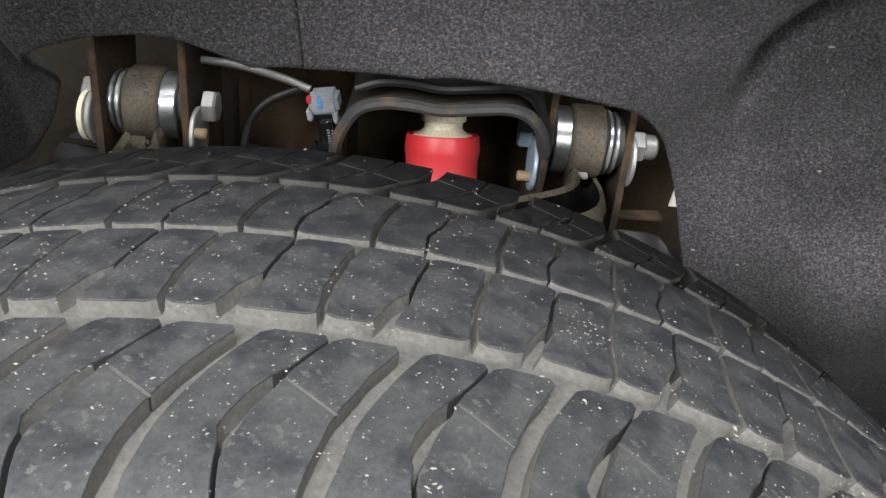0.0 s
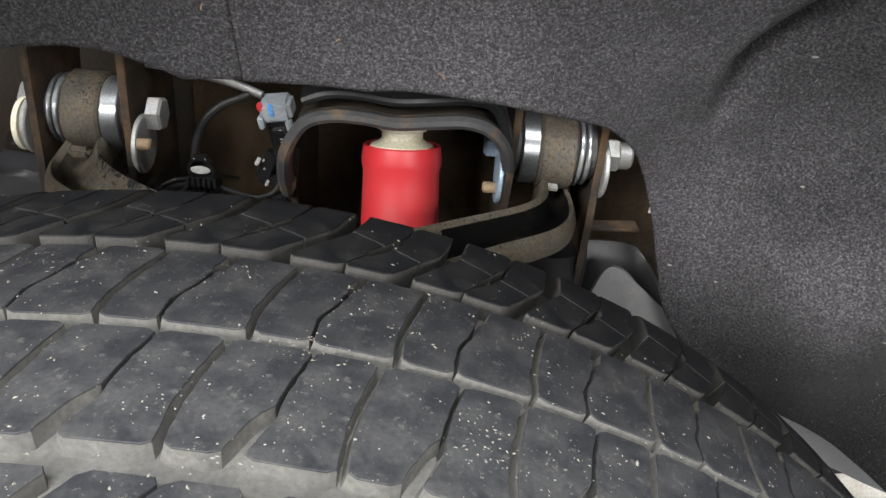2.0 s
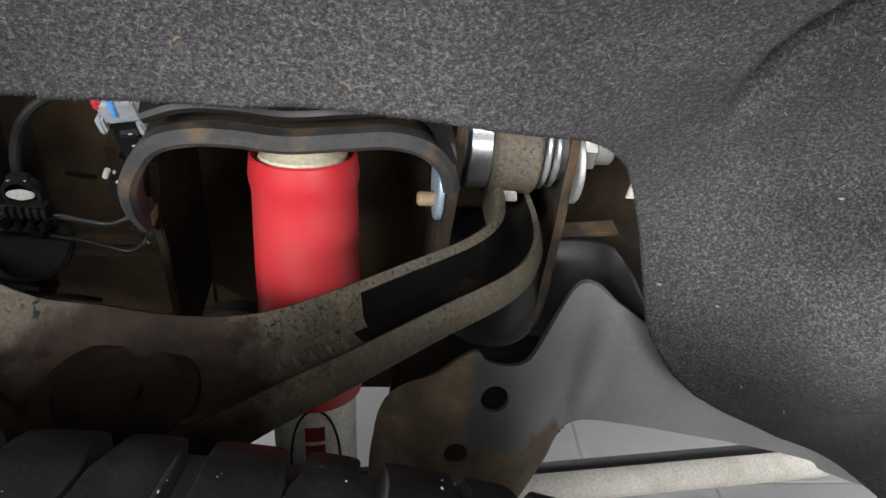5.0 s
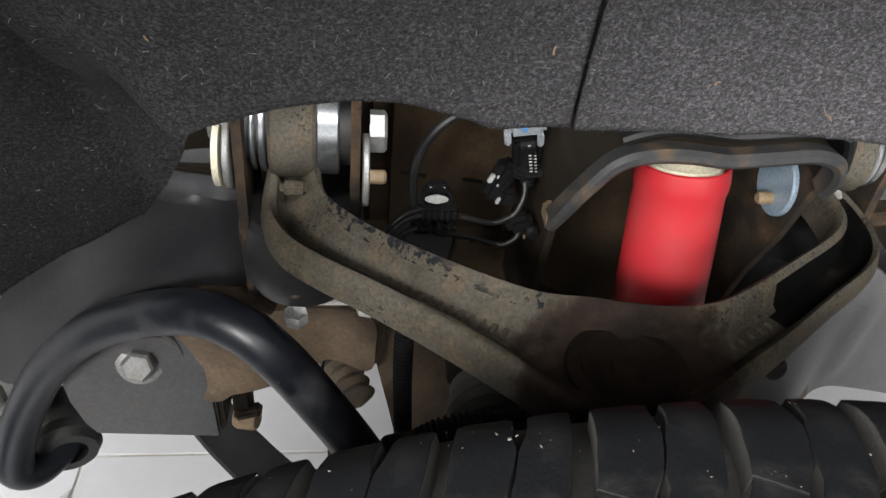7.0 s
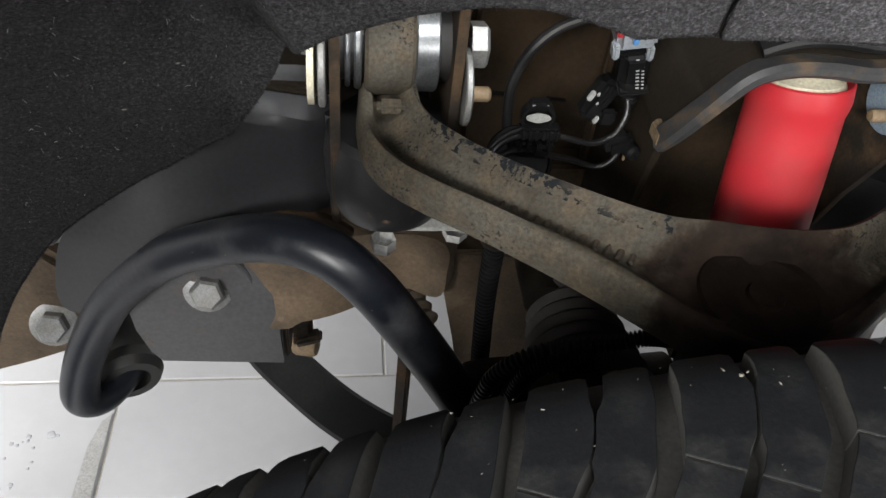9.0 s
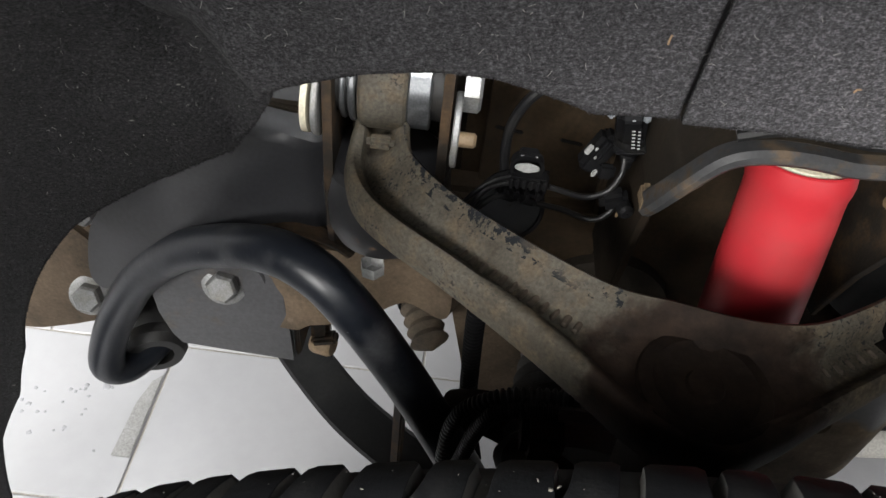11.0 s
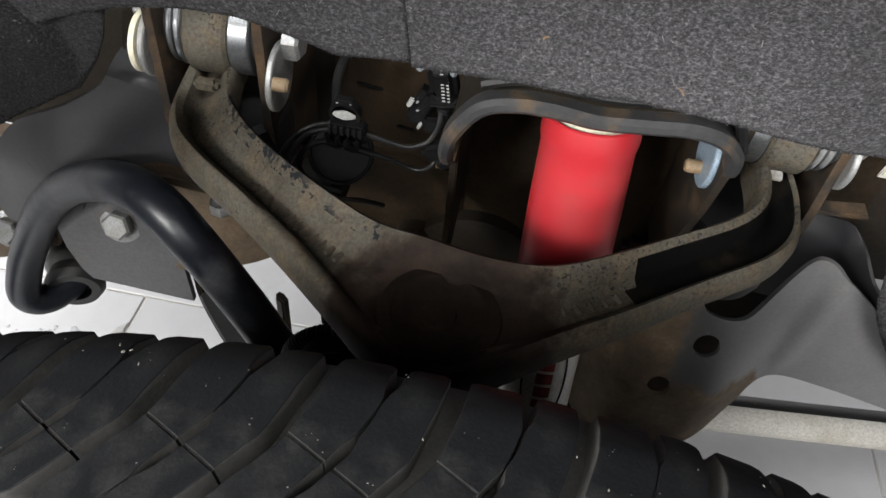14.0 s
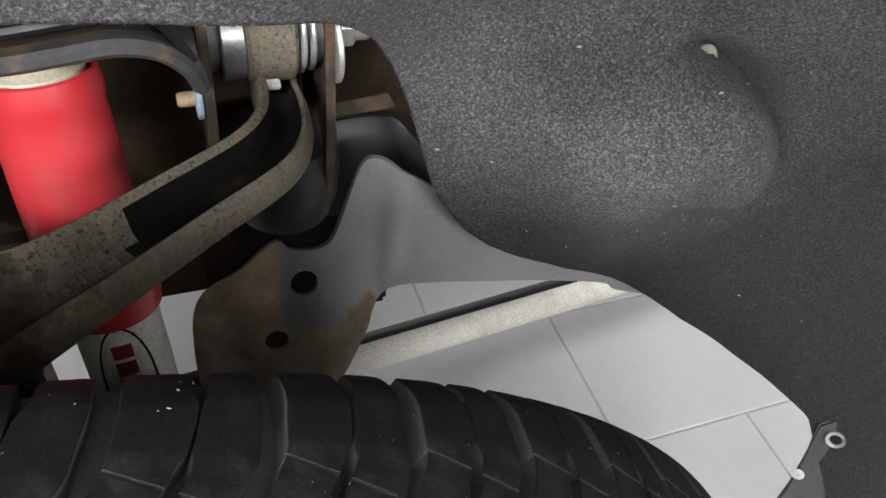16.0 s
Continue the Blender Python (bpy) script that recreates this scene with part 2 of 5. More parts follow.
DUSTY_RUBBER = surface("dusty_rubber", (0.022, 0.021, 0.019), (0.055, 0.049, 0.041), (0.42, 0.72), 40, 0.6, 0, 0.85, 0.2, 0.0004, 500)
RUBBER = surface("black_rubber", (0.012, 0.012, 0.012), (0.028, 0.025, 0.022), (0.45, 0.75), 40, 0.5, 0, 0.75, 0.2, 0.0004, 500)
BAR_GREY = surface("dusty_bar", (0.44, 0.425, 0.385), (0.33, 0.30, 0.245), (0.45, 0.72), 20, 0.6, 0, 0.8, 0.3, 0.0005, 400)
BISQUE = surface("bare_ceramic", (0.255, 0.252, 0.245), (0.22, 0.216, 0.208), (0.40, 0.70), 40, 0.95)
TILE = surface("floor_tile", (0.300, 0.298, 0.303), (0.278, 0.276, 0.281), (0.35, 0.75), 3.5, 0.40, 0, 0.5, 0.06, 0.0003, 40, grain=0.03)
GROUT = surface("grout", (0.29, 0.272, 0.245), (0.22, 0.205, 0.18), (0.4, 0.7), 20, 0.9, 0, 0.95, 0.3, 0.0005, 300)
WALL = surface("wall_paint", (0.72, 0.725, 0.73), (0.66, 0.66, 0.66), (0.4, 0.7), 3, 0.8, 0, 0.9, 0.1, 0.0005, 80)
DARK_RED = surface("label_red", (0.22, 0.012, 0.012), (0.16, 0.01, 0.01), (0.4, 0.7), 60, 0.5)
LABEL_BLUE = surface("label_blue", (0.08, 0.25, 0.55), (0.06, 0.2, 0.45), (0.4, 0.7), 60, 0.5)
PALE = surface("pale_clip", (0.30, 0.30, 0.29), (0.22, 0.22, 0.21), (0.5, 0.8), 60, 0.5)
FLAP = surface("flap_plastic", (0.022, 0.024, 0.024), (0.045, 0.047, 0.045), (0.4, 0.7), 22, 0.55, 0, 0.8, 0.3, 0.0006, 300)
SCUFFED = surface("scuffed_black", (0.011, 0.011, 0.012), (0.085, 0.055, 0.035), (0.60, 0.64), 48, 0.42, 0, 0.8, 0.25, 0.0006, 300)
BRASSY = surface("brown_steel", (0.20, 0.14, 0.08), (0.09, 0.065, 0.04), (0.4, 0.7), 60, 0.6, 0, 0.85, 0.3, 0.0005, 400)


def gusset_build(n, l, b):
    """Grey coat above, dried mud along the foot and the front edge."""
    vec = coords(n, l)
    sep = n.new("ShaderNodeSeparateXYZ")
    l.new(vec, sep.inputs[0])
    near = []
    for axis, at in (("X", 0.1245), ("Z", 0.543)):
        m = n.new("ShaderNodeMath")
        m.operation = "SUBTRACT"
        l.new(sep.outputs[axis], m.inputs[0])
        m.inputs[1].default_value = at
        near.append(m.outputs[0])
    wing = n.new("ShaderNodeMath")
    wing.operation = "SUBTRACT"
    l.new(sep.outputs["X"], wing.inputs[0])
    wing.inputs[1].default_value = 0.188
    wing.use_clamp = True
    rise = n.new("ShaderNodeMath")
    rise.operation = "MULTIPLY_ADD"
    l.new(wing.outputs[0], rise.inputs[0])
    rise.inputs[1].default_value = 2.0
    l.new(near[1], rise.inputs[2])
    near[1] = rise.outputs[0]
    low = n.new("ShaderNodeMath")
    low.operation = "SMOOTH_MIN"
    l.new(near[0], low.inputs[0])
    l.new(near[1], low.inputs[1])
    low.inputs[2].default_value = 0.02
    wob = n.new("ShaderNodeMath")
    wob.operation = "MULTIPLY_ADD"
    l.new(noise_tex(n, l, vec, 38, 5, 0.6), wob.inputs[0])
    wob.inputs[1].default_value = 0.030
    l.new(low.outputs[0], wob.inputs[2])
    mud = ramp(n, l, wob.outputs[0], [(0.0105, 1.0), (0.0125, 0.0)])
    small, big = noise_tex(n, l, vec, 420, 3, 0.6), noise_tex(n, l, vec, 16, 5, 0.6)
    grey = ramp(n, l, big, [(0.4, (0.122, 0.123, 0.128)), (0.7, (0.155, 0.151, 0.147))])
    brown = ramp(n, l, noise_tex(n, l, vec, 30, 6, 0.7), [(0.30, (0.046, 0.033, 0.021)), (0.6, (0.128, 0.093, 0.058)), (0.74, (0.22, 0.16, 0.10))])
    # coat darker towards the front, the facet's shade put into its colour
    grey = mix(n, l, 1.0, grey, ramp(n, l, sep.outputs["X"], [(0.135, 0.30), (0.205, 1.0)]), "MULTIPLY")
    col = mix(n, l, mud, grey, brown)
    rust = ramp(n, l, noise_tex(n, l, vec, 70, 5, 0.7), [(0.64, 0.0), (0.70, 0.7)])
    col = mix(n, l, rust, col, (0.12, 0.085, 0.055))
    col = mix(n, l, 1.0, col, ramp(n, l, small, [(0.25, 0.88), (0.75, 1.12)]), "MULTIPLY")
    l.new(col, b.inputs["Base Color"])
    l.new(ramp(n, l, mud, [(0.0, 0.5), (1.0, 0.9)]), b.inputs["Roughness"])
    bump(n, l, b, mix(n, l, 0.5, mud, small), 0.3, 0.0006)


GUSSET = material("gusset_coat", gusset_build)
STRAW = surface("straw", (0.33, 0.22, 0.13), (0.26, 0.16, 0.09), (0.4, 0.7), 80, 0.7)
LINT = surface("lint", (0.30, 0.295, 0.28), (0.22, 0.21, 0.20), (0.4, 0.7), 80, 0.9)
PEBBLE = surface("grit", (0.19, 0.185, 0.165), (0.13, 0.115, 0.09), (0.4, 0.7), 80, 0.8)
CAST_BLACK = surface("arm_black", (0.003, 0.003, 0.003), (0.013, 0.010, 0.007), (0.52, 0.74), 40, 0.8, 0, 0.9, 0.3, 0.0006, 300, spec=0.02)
CAST_RUST = surface("arm_rust", (0.050, 0.037, 0.025), (0.036, 0.027, 0.018), (0.4, 0.7), 60, 0.8, 0, 0.9, 0.4, 0.0006, 400)
EDGE_STEEL = surface("edge_steel", (0.036, 0.0365, 0.038), (0.085, 0.060, 0.038), (0.51, 0.60), 42, 0.5, 0, 0.8, 0.3, 0.0006, 350)
HORN_PAINT = surface("horn_paint", (0.0165, 0.0168, 0.0188), (0.027, 0.0262, 0.026), (0.5, 0.8), 9, 0.42, 0, 0.6, 0.15, 0.0004, 300)
PLUG = surface("plug_paint", (0.009, 0.0096, 0.0105), (0.020, 0.019, 0.017), (0.45, 0.75), 30, 0.55, 0, 0.8, 0.15, 0.0004, 400, spec=0.2)
WORN_IRON = surface("worn_iron", (0.12, 0.115, 0.105), (0.07, 0.062, 0.05), (0.40, 0.65), 90, 0.6)
LOCK_GREY = surface("lock_grey", (0.24, 0.26, 0.28), (0.18, 0.19, 0.20), (0.45, 0.75), 60, 0.5)
# near-black walls for narrow sipes; their depth's shade put into the colour
SIPE = surface("sipe_rubber", (0.008, 0.008, 0.008), (0.014, 0.014, 0.013), (0.4, 0.7), 60, 0.9)

# ---- mesh helpers ----
def thing(name, label, category, at=(0, 0, 0), group="", kind=""):
    ob = new(name)
    ob.location = at
    ob.empty_display_size = 0.05
    return tagged(ob, label, category, group, kind)


def finish(name, bm, mat, smooth=35):
    bmesh.ops.recalc_face_normals(bm, faces=bm.faces)
    me = bpy.data.meshes.new(name)
    bm.to_mesh(me)
    bm.free()
    me.materials.append(mat)
    if smooth:
        me.shade_smooth()
        me.set_sharp_from_angle(angle=radians(smooth))
    return me


def part(name, bm, mat, parent=None, label="", smooth=35):
    """Links a bmesh, given in world metres, as one mesh under its thing or part."""
    me = finish(name, bm, mat, smooth)
    ob = new(name, me)
    if parent is not None:
        ob.parent = parent
        base = Matrix.Identity(4)
        up = parent
        while up is not None:
            base = up.matrix_basis @ base
            up = up.parent
        ob.matrix_basis = base.inverted()
    if label:
        ob["label"] = label
    return ob


def spline(points, count, closed=False):
    """Catmull-Rom through the points."""
    p = [Vector(q) for q in points]
    n = len(p)
    out = []
    spans = n if closed else n - 1
    for k in range(count if closed else count + 1):
        u = k / count * spans
        i = min(int(u), spans - 1)
        f = u - i
        if closed:
            a, b, c, d = p[(i - 1) % n], p[i % n], p[(i + 1) % n], p[(i + 2) % n]
        else:
            a, b, c, d = p[max(i - 1, 0)], p[i], p[i + 1], p[min(i + 2, n - 1)]
        out.append(0.5 * ((2 * b) + (c - a) * f + (2 * a - 5 * b + 4 * c - d) * f * f + (3 * b - a - 3 * c + d) * f ** 3))
    return out


def skin(bm, rings, closed=True, caps=True):
    """Faces between rings of equal length."""
    vs = [[bm.verts.new(p) for p in r] for r in rings]
    n = len(vs[0])
    for a, b in zip(vs, vs[1:]):
        for i in range(n if closed else n - 1):
            j = (i + 1) % n
            bm.faces.new((a[i], a[j], b[j], b[i]))
    if caps and closed:
        bm.faces.new(vs[0])
        bm.faces.new(vs[-1])
    return vs


def sweep(points, radius, sides=16, bm=None, caps=True, ridged=None):
    """A round bar along the points; radius may be a function of the share of the way."""
    bm = bm or bmesh.new()
    pts = [Vector(p) for p in points]
    t0 = (pts[1] - pts[0]).normalized()
    u = t0.orthogonal().normalized()
    rings = []
    for i, p in enumerate(pts):
        t = (pts[min(i + 1, len(pts) - 1)] - pts[max(i - 1, 0)]).normalized()
        u = (u - t * u.dot(t)).normalized()
        v = t.cross(u)
        r = radius(i / (len(pts) - 1)) if callable(radius) else radius
        rings.append([p + r * (math.cos(a) * u + math.sin(a) * v) for a in (2 * math.pi * k / sides for k in range(sides))])
    skin(bm, rings, True, caps)
    return bm


def lathe(profile, origin, axis, sides=32, bm=None, caps=False):
    """Turns (along, radius) pairs round an axis."""
    bm = bm or bmesh.new()
    axis = Vector(axis).normalized()
    u = axis.orthogonal().normalized()
    v = axis.cross(u)
    o = Vector(origin)
    rings = [[o + axis * h + r * (math.cos(a) * u + math.sin(a) * v) for a in (2 * math.pi * k / sides for k in range(sides))] for h, r in profile]
    skin(bm, rings, True, caps)
    return bm


def prism(outline, back, bevel=0.0015, bm=None, segments=2):
    """A plate: outline of 3D points, pushed along the vector back, with eased edges."""
    bm = bm or bmesh.new()
    back = Vector(back)
    a = [bm.verts.new(Vector(p)) for p in outline]
    b = [bm.verts.new(Vector(p) + back) for p in outline]
    n = len(a)
    f = [bm.faces.new(a), bm.faces.new(b[::-1])]
    for i in range(n):
        f.append(bm.faces.new((a[i], b[i], b[(i + 1) % n], a[(i + 1) % n])))
    if bevel:
        es = [e for e in f[0].edges] + [e for e in f[1].edges]
        bmesh.ops.bevel(bm, geom=es, offset=bevel, segments=segments, affect="EDGES", clamp_overlap=True)
    return bm


def block(centre, size, bevel=0.002, turn=None, bm=None, segments=2):
    bm = bm or bmesh.new()
    made = bmesh.ops.create_cube(bm, size=1)
    m = Matrix.Translation(centre) @ (turn or Matrix.Identity(4)) @ Matrix.Diagonal((*size, 1))
    bmesh.ops.transform(bm, matrix=m, verts=made["verts"])
    if bevel:
        es = list({e for v in made["verts"] for e in v.link_edges})
        bmesh.ops.bevel(bm, geom=es, offset=bevel, segments=segments, affect="EDGES", clamp_overlap=True)
    return bm


def hexagon(origin, axis, across, height, bm=None):
    """A hex head with an eased crown."""
    bm = bm or bmesh.new()
    r = across / math.sqrt(3)
    lathe([(0, r), (height * 0.82, r), (height, r * 0.84), (height, 0.0005)], origin, axis, 6, bm)
    return bm


def strip(points, normal_of, width, thick, bm=None):
    """A flat band along points: width along normal_of(i), thick across it."""
    bm = bm or bmesh.new()
    pts = [Vector(p) for p in points]
    rings = []
    for i, p in enumerate(pts):
        t = (pts[min(i + 1, len(pts) - 1)] - pts[max(i - 1, 0)]).normalized()
        w = Vector(normal_of(i / (len(pts) - 1)))
        w = (w - t * w.dot(t)).normalized()
        h = t.cross(w)
        e = thick * 0.3
        rings.append([p + w * a * width / 2 + h * b * thick / 2 for a, b in ((-1, -0.4), (-1 + e / width * 2, -1), (1 - e / width * 2, -1), (1, -0.4), (1, 0.4), (1 - e / width * 2, 1), (-1 + e / width * 2, 1), (-1, 0.4))])
    skin(bm, rings)
    return bm


def table(pairs, x):
    """Smooth look-up in (x, value) pairs."""
    if x <= pairs[0][0]:
        return pairs[0][1]
    for (a, u), (b, v) in zip(pairs, pairs[1:]):
        if x <= b:
            f = (x - a) / (b - a)
            return u + (v - u) * f
    return pairs[-1][1]

# ---- the bay: floor, walls, ceiling ----
TILE_L, TILE_W, JOINT = 0.587, 0.2625, 0.0032
sub = bmesh.new()
block((0, 1.0, -0.0525), (9.0, 9.0, 0.1), 0, bm=sub)
floor = tagged(part("floor", sub, GROUT), "grey ceramic tiled workshop floor with brown joints", "floor", kind="structure")

# unseen walls and ceiling, added to close the bay and bounce light
for name, at, size in (("wall_north", (0, 5.55, 1.6), (9.2, 0.1, 3.4)), ("wall_south", (0, -3.55, 1.6), (9.2, 0.1, 3.4)),
                       ("wall_west", (-4.55, 1.0, 1.6), (0.1, 9.0, 3.4)), ("wall_east", (4.55, 1.0, 1.6), (0.1, 9.0, 3.4))):
    tagged(part(name, block(at, size, 0), WALL), "plain pale painted workshop wall", "wall", kind="structure")
tagged(part("ceiling", block((0, 1.0, 3.35), (9.2, 9.2, 0.1), 0), WALL), "plain white workshop ceiling", "ceiling", kind="structure")
# unseen slab for the truck's underside above the frame, added to keep the top light out
tagged(part("underbody", block((0.72, 1.205, 1.02), (3.0, 1.55, 0.04), 0.004), FRAME_DARK), "plain dark slab for the unseen underside of the truck", "underbody", kind="structure")

# ---- wheel arch liner ----
HUB = Vector((-0.05, 0.213, 0.41))
# inner edge of the liner: angle in degrees from the rear, distance from the wheel's axis
EDGE = [(-20, 0.66), (-6, 0.64), (0.8, 0.610), (4.8, 0.554), (8.8, 0.507), (14.6, 0.459), (20, 0.415), (26, 0.380), (29, 0.366), (32.6, 0.358), (36, 0.357), (38.7, 0.358), (41, 0.362),
        (46.6, 0.380), (50.6, 0.396), (54.3, 0.410), (58, 0.423), (61, 0.429), (63.6, 0.431), (68.8, 0.424), (75.1, 0.414), (81, 0.406), (83.5, 0.401), (90, 0.399), (95, 0.399),
        (99.2, 0.400), (101, 0.408), (104.7, 0.424), (107.8, 0.432), (111.4, 0.438), (114, 0.440), (116, 0.442), (117.5, 0.441), (119.5, 0.429), (121, 0.417), (123.5, 0.403), (126, 0.394), (130, 0.386),
        (136, 0.394), (140.4, 0.403), (148.4, 0.421), (156.5, 0.430), (164.6, 0.437), (170, 0.440), (178, 0.455), (185, 0.485), (200, 0.53)]
WALL_Y = [(0.34, 0.545), (0.40, 0.542), (0.43, 0.534), (0.465, 0.523), (0.50, 0.507), (0.54, 0.485), (0.58, 0.452), (0.62, 0.405), (0.655, 0.34), (0.68, 0.25), (0.69, 0.15), (0.695, 0.10)]

CREASE = [(0.70, 0.222), (0.79, 0.222), (0.825, 0.216), (0.845, 0.215), (0.86, 0.221), (0.872, 0.229), (0.89, 0.241), (0.902, 0.253), (0.92, 0.28), (0.95, 0.34), (1.1, 0.5)]
# front crease: angle by distance from the axis
FRONT = [(0.38, 128.6), (0.394, 128.0), (0.415, 126.6), (0.442, 125.0), (0.468, 124.0), (0.51, 122.9), (0.60, 121.5)]


def ease(a, b, x):
    f = min(max((x - a) / (b - a), 0), 1)
    return f * f * (3 - 2 * f)


def wall_y(x, z):
    """Depth of the liner's inner wall."""
    theta, r = math.degrees(math.atan2(z - HUB.z, x - HUB.x)), math.hypot(x - HUB.x, z - HUB.z)
    y = table(WALL_Y, r)
    # the middle panel stands proud between two creases
    u = x - table(CREASE, z)
    rear, sharp = ease(51, 71, theta), 0.38 * ease(0.785, 0.845, z)
    rear += (1 - sharp * ease(-0.013, 0.006, u) - (1 - sharp) * ease(-0.14, 0.02, u) - rear) * ease(0.76, 0.88, z)
    v, far = theta - table(FRONT, r), ease(0.445, 0.50, r)
    front = (1 - far) * (1 - ease(117.3, 121.5, theta)) + far * (1 - 0.55 * ease(-12, 0, v) - 0.45 * ease(-2.4, 0.2, v))
    y -= 0.062 * rear * front * (1 - ease(0.55, 0.70, r))
    # grooves along the two creases, shaped deep enough to fall into shade
    y += 0.007 * math.exp(-((v - 0.4) / 1.3) ** 2) * ease(0.385, 0.41, r)
    y += 0.014 * math.exp(-((u + 0.001) / 0.0085) ** 2) * ease(0.785, 0.83, z) * (1 - ease(0.55, 0.66, r))
    # boss below the push clip
    d, phi = math.hypot(x - 0.335, (z - 0.678) * (1 if z > 0.678 else 0.72)), math.degrees(math.atan2(z - 0.678, x - 0.335))
    steep = 1 - ease(36, 66, abs(phi - 34))
    dome = max(1 - (d / 0.083) ** 4, 0) ** 0.55
    y -= 0.055 * (steep * dome + (1 - steep) * (1 - ease(0.0, 0.125, d)))
    # groove added at the boss's foot, shaped to give a dark crescent
    y += 0.020 * steep * math.exp(-((d - 0.0865) / 0.0075) ** 2) * ease(-12, 14, phi)
    # a shallow groove in the rear half
    y += 0.004 * math.exp(-(((x - 0.29) + 0.35 * (z - 0.78)) / 0.012) ** 2) * ease(0.70, 0.74, z)
    return y


def liner_point(theta, u):
    """u: 0 at the edge, 1 at the outer lip."""
    r0 = table(EDGE, theta)
    a = radians(theta)
    if u < 0.85:
        r = r0 + (0.695 - r0) * (1 - (1 - u / 0.85) ** 1.5)
        y = wall_y(HUB.x + r * math.cos(a), HUB.z + r * math.sin(a))
    else:
        r, y = 0.695, 0.10
    high = 1
    p = Vector((HUB.x + r * math.cos(a), y, HUB.z + r * high * math.sin(a)))
    # unseen outer lip, placed to cut off lamp light inside the arch
    if u >= 0.85:
        f = (u - 0.85) / 0.15
        p = p + Vector((math.cos(a), -0.02, math.sin(a))) * 0.07 * f
    return p


def liner_panel(name, a, b, label, shift=0.0):
    bm = bmesh.new()
    nt, nu = int(abs(b - a) * 2.2), 100
    grid = [[bm.verts.new(liner_point(a + (b - a) * i / nt, (j / nu) ** 1.1) + Vector((0, shift, 0))) for j in range(nu + 1)] for i in range(nt + 1)]
    for i in range(nt):
        for j in range(nu):
            bm.faces.new((grid[i][j], grid[i + 1][j], grid[i + 1][j + 1], grid[i][j + 1]))
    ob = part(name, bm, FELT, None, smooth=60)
    mod = ob.modifiers.new("thickness", "SOLIDIFY")
    mod.thickness, mod.offset = 0.004, 0
    return tagged(ob, label, "wheel arch liner", group="wheel arch liner panels")


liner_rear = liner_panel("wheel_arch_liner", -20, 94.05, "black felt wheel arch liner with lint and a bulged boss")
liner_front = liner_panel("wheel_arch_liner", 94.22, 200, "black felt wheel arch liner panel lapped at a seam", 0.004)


# dark strip added behind the seam, stands in for the gap's shade
strip_bm = bmesh.new()
rows = [[liner_point(t, (j / 40) ** 1.1) + Vector((0, 0.013, 0)) for j in range(41)] for t in (92.8, 95.6)]
skin(strip_bm, rows, closed=False)
ob = part("seam_backing", strip_bm, RUBBER, liner_rear, smooth=60)


def on_liner(x, z, proud=0.002):
    return Vector((x, wall_y(x, z) - proud, z))


# push clip above the boss
clip = thing("push_clip", "grey steel push clip in the felt liner", "clip", on_liner(0.365, 0.755))
clip_head = part("head", lathe([(-0.003, 0.0062), (0.0, 0.0062), (0.0006, 0.0056), (0.0002, 0.0040), (0.0002, 0.0005)], on_liner(0.360, 0.757, 0.0075), (-0.1, -0.80, 0.60), 24), WORN_IRON, clip)
part("slot", block(on_liner(0.360, 0.757, 0.0078), (0.0056, 0.0010, 0.0012), 0.0002, Matrix.Rotation(radians(-37), 4, "X")), PLASTIC, clip_head, "dark slot")

# stiff flap at the rear foot of the liner
flap = thing("splash_flap", "scuffed dark plastic flap with a grommet", "splash flap", (0.58, 0.39, 0.36))
flap_panel = part("panel", prism([(0.567, 0.392, 0.33), (0.568, 0.398, 0.37), (0.562, 0.405, 0.418), (0.570, 0.400, 0.432), (0.580, 0.390, 0.430), (0.610, 0.345, 0.40), (0.640, 0.30, 0.36), (0.64, 0.30, 0.25), (0.57, 0.39, 0.25)], (0.006, 0.006, 0), 0.002), FLAP, flap)
part("grommet", lathe([(0.0, 0.0045), (0.0025, 0.005), (0.003, 0.008), (0.0, 0.0095)], (0.574, 0.392, 0.412), (-0.72, -0.6, 0.3), 24), STEEL, flap_panel, "steel grommet ring")
part("grommet_hole", lathe([(0.001, 0.0046), (0.001, 0.0005)], (0.574, 0.392, 0.412), (-0.72, -0.6, 0.3), 16), PLASTIC, flap_panel, "dark hole of the grommet")
part("rivet", lathe([(0.001, 0.006), (0.0018, 0.004), (0.002, 0.0005)], (0.5655, 0.393, 0.352), (-0.72, -0.6, 0.3), 10), PALE, flap_panel, "pale plastic rivet")

# ---- tyre ----
CROWN, PITCHES, DEPTH, INNER_DEPTH = 0.411, 62, 0.0048, 0.0100
STEP = 2 * math.pi / PITCHES


def tread_r(w):
    return CROWN - 0.75 * w * w - 22.0 * max(abs(w) - 0.092, 0) ** 2


def on_tyre(s, w, depth):
    """s: metres round the tread from the top, w: metres across from the middle."""
    a, r = s / CROWN, tread_r(w) - depth
    return Vector((r * math.sin(a), w, r * math.cos(a)))


# each row: edges across, groove line, sipe line as (w, s) pairs, half gaps
ROW_O = dict(w=(-0.112, -0.053), lines=[(-0.112, -0.0505), (-0.101, -0.049), (-0.082, -0.045), (-0.066, -0.038), (-0.053, -0.030)],
             sipe=[(-0.112, -0.0255), (-0.095, -0.028), (-0.084, -0.0275), (-0.071, -0.021), (-0.053, -0.009)], gap=0.0030, slit=[(0, 0.0006), (0.35, 0.0006), (0.42, 0.0022), (0.68, 0.0022), (0.74, 0.0006), (1, 0.0006)], cut=((-0.0213, -0.068), (-0.0033, -0.081)))
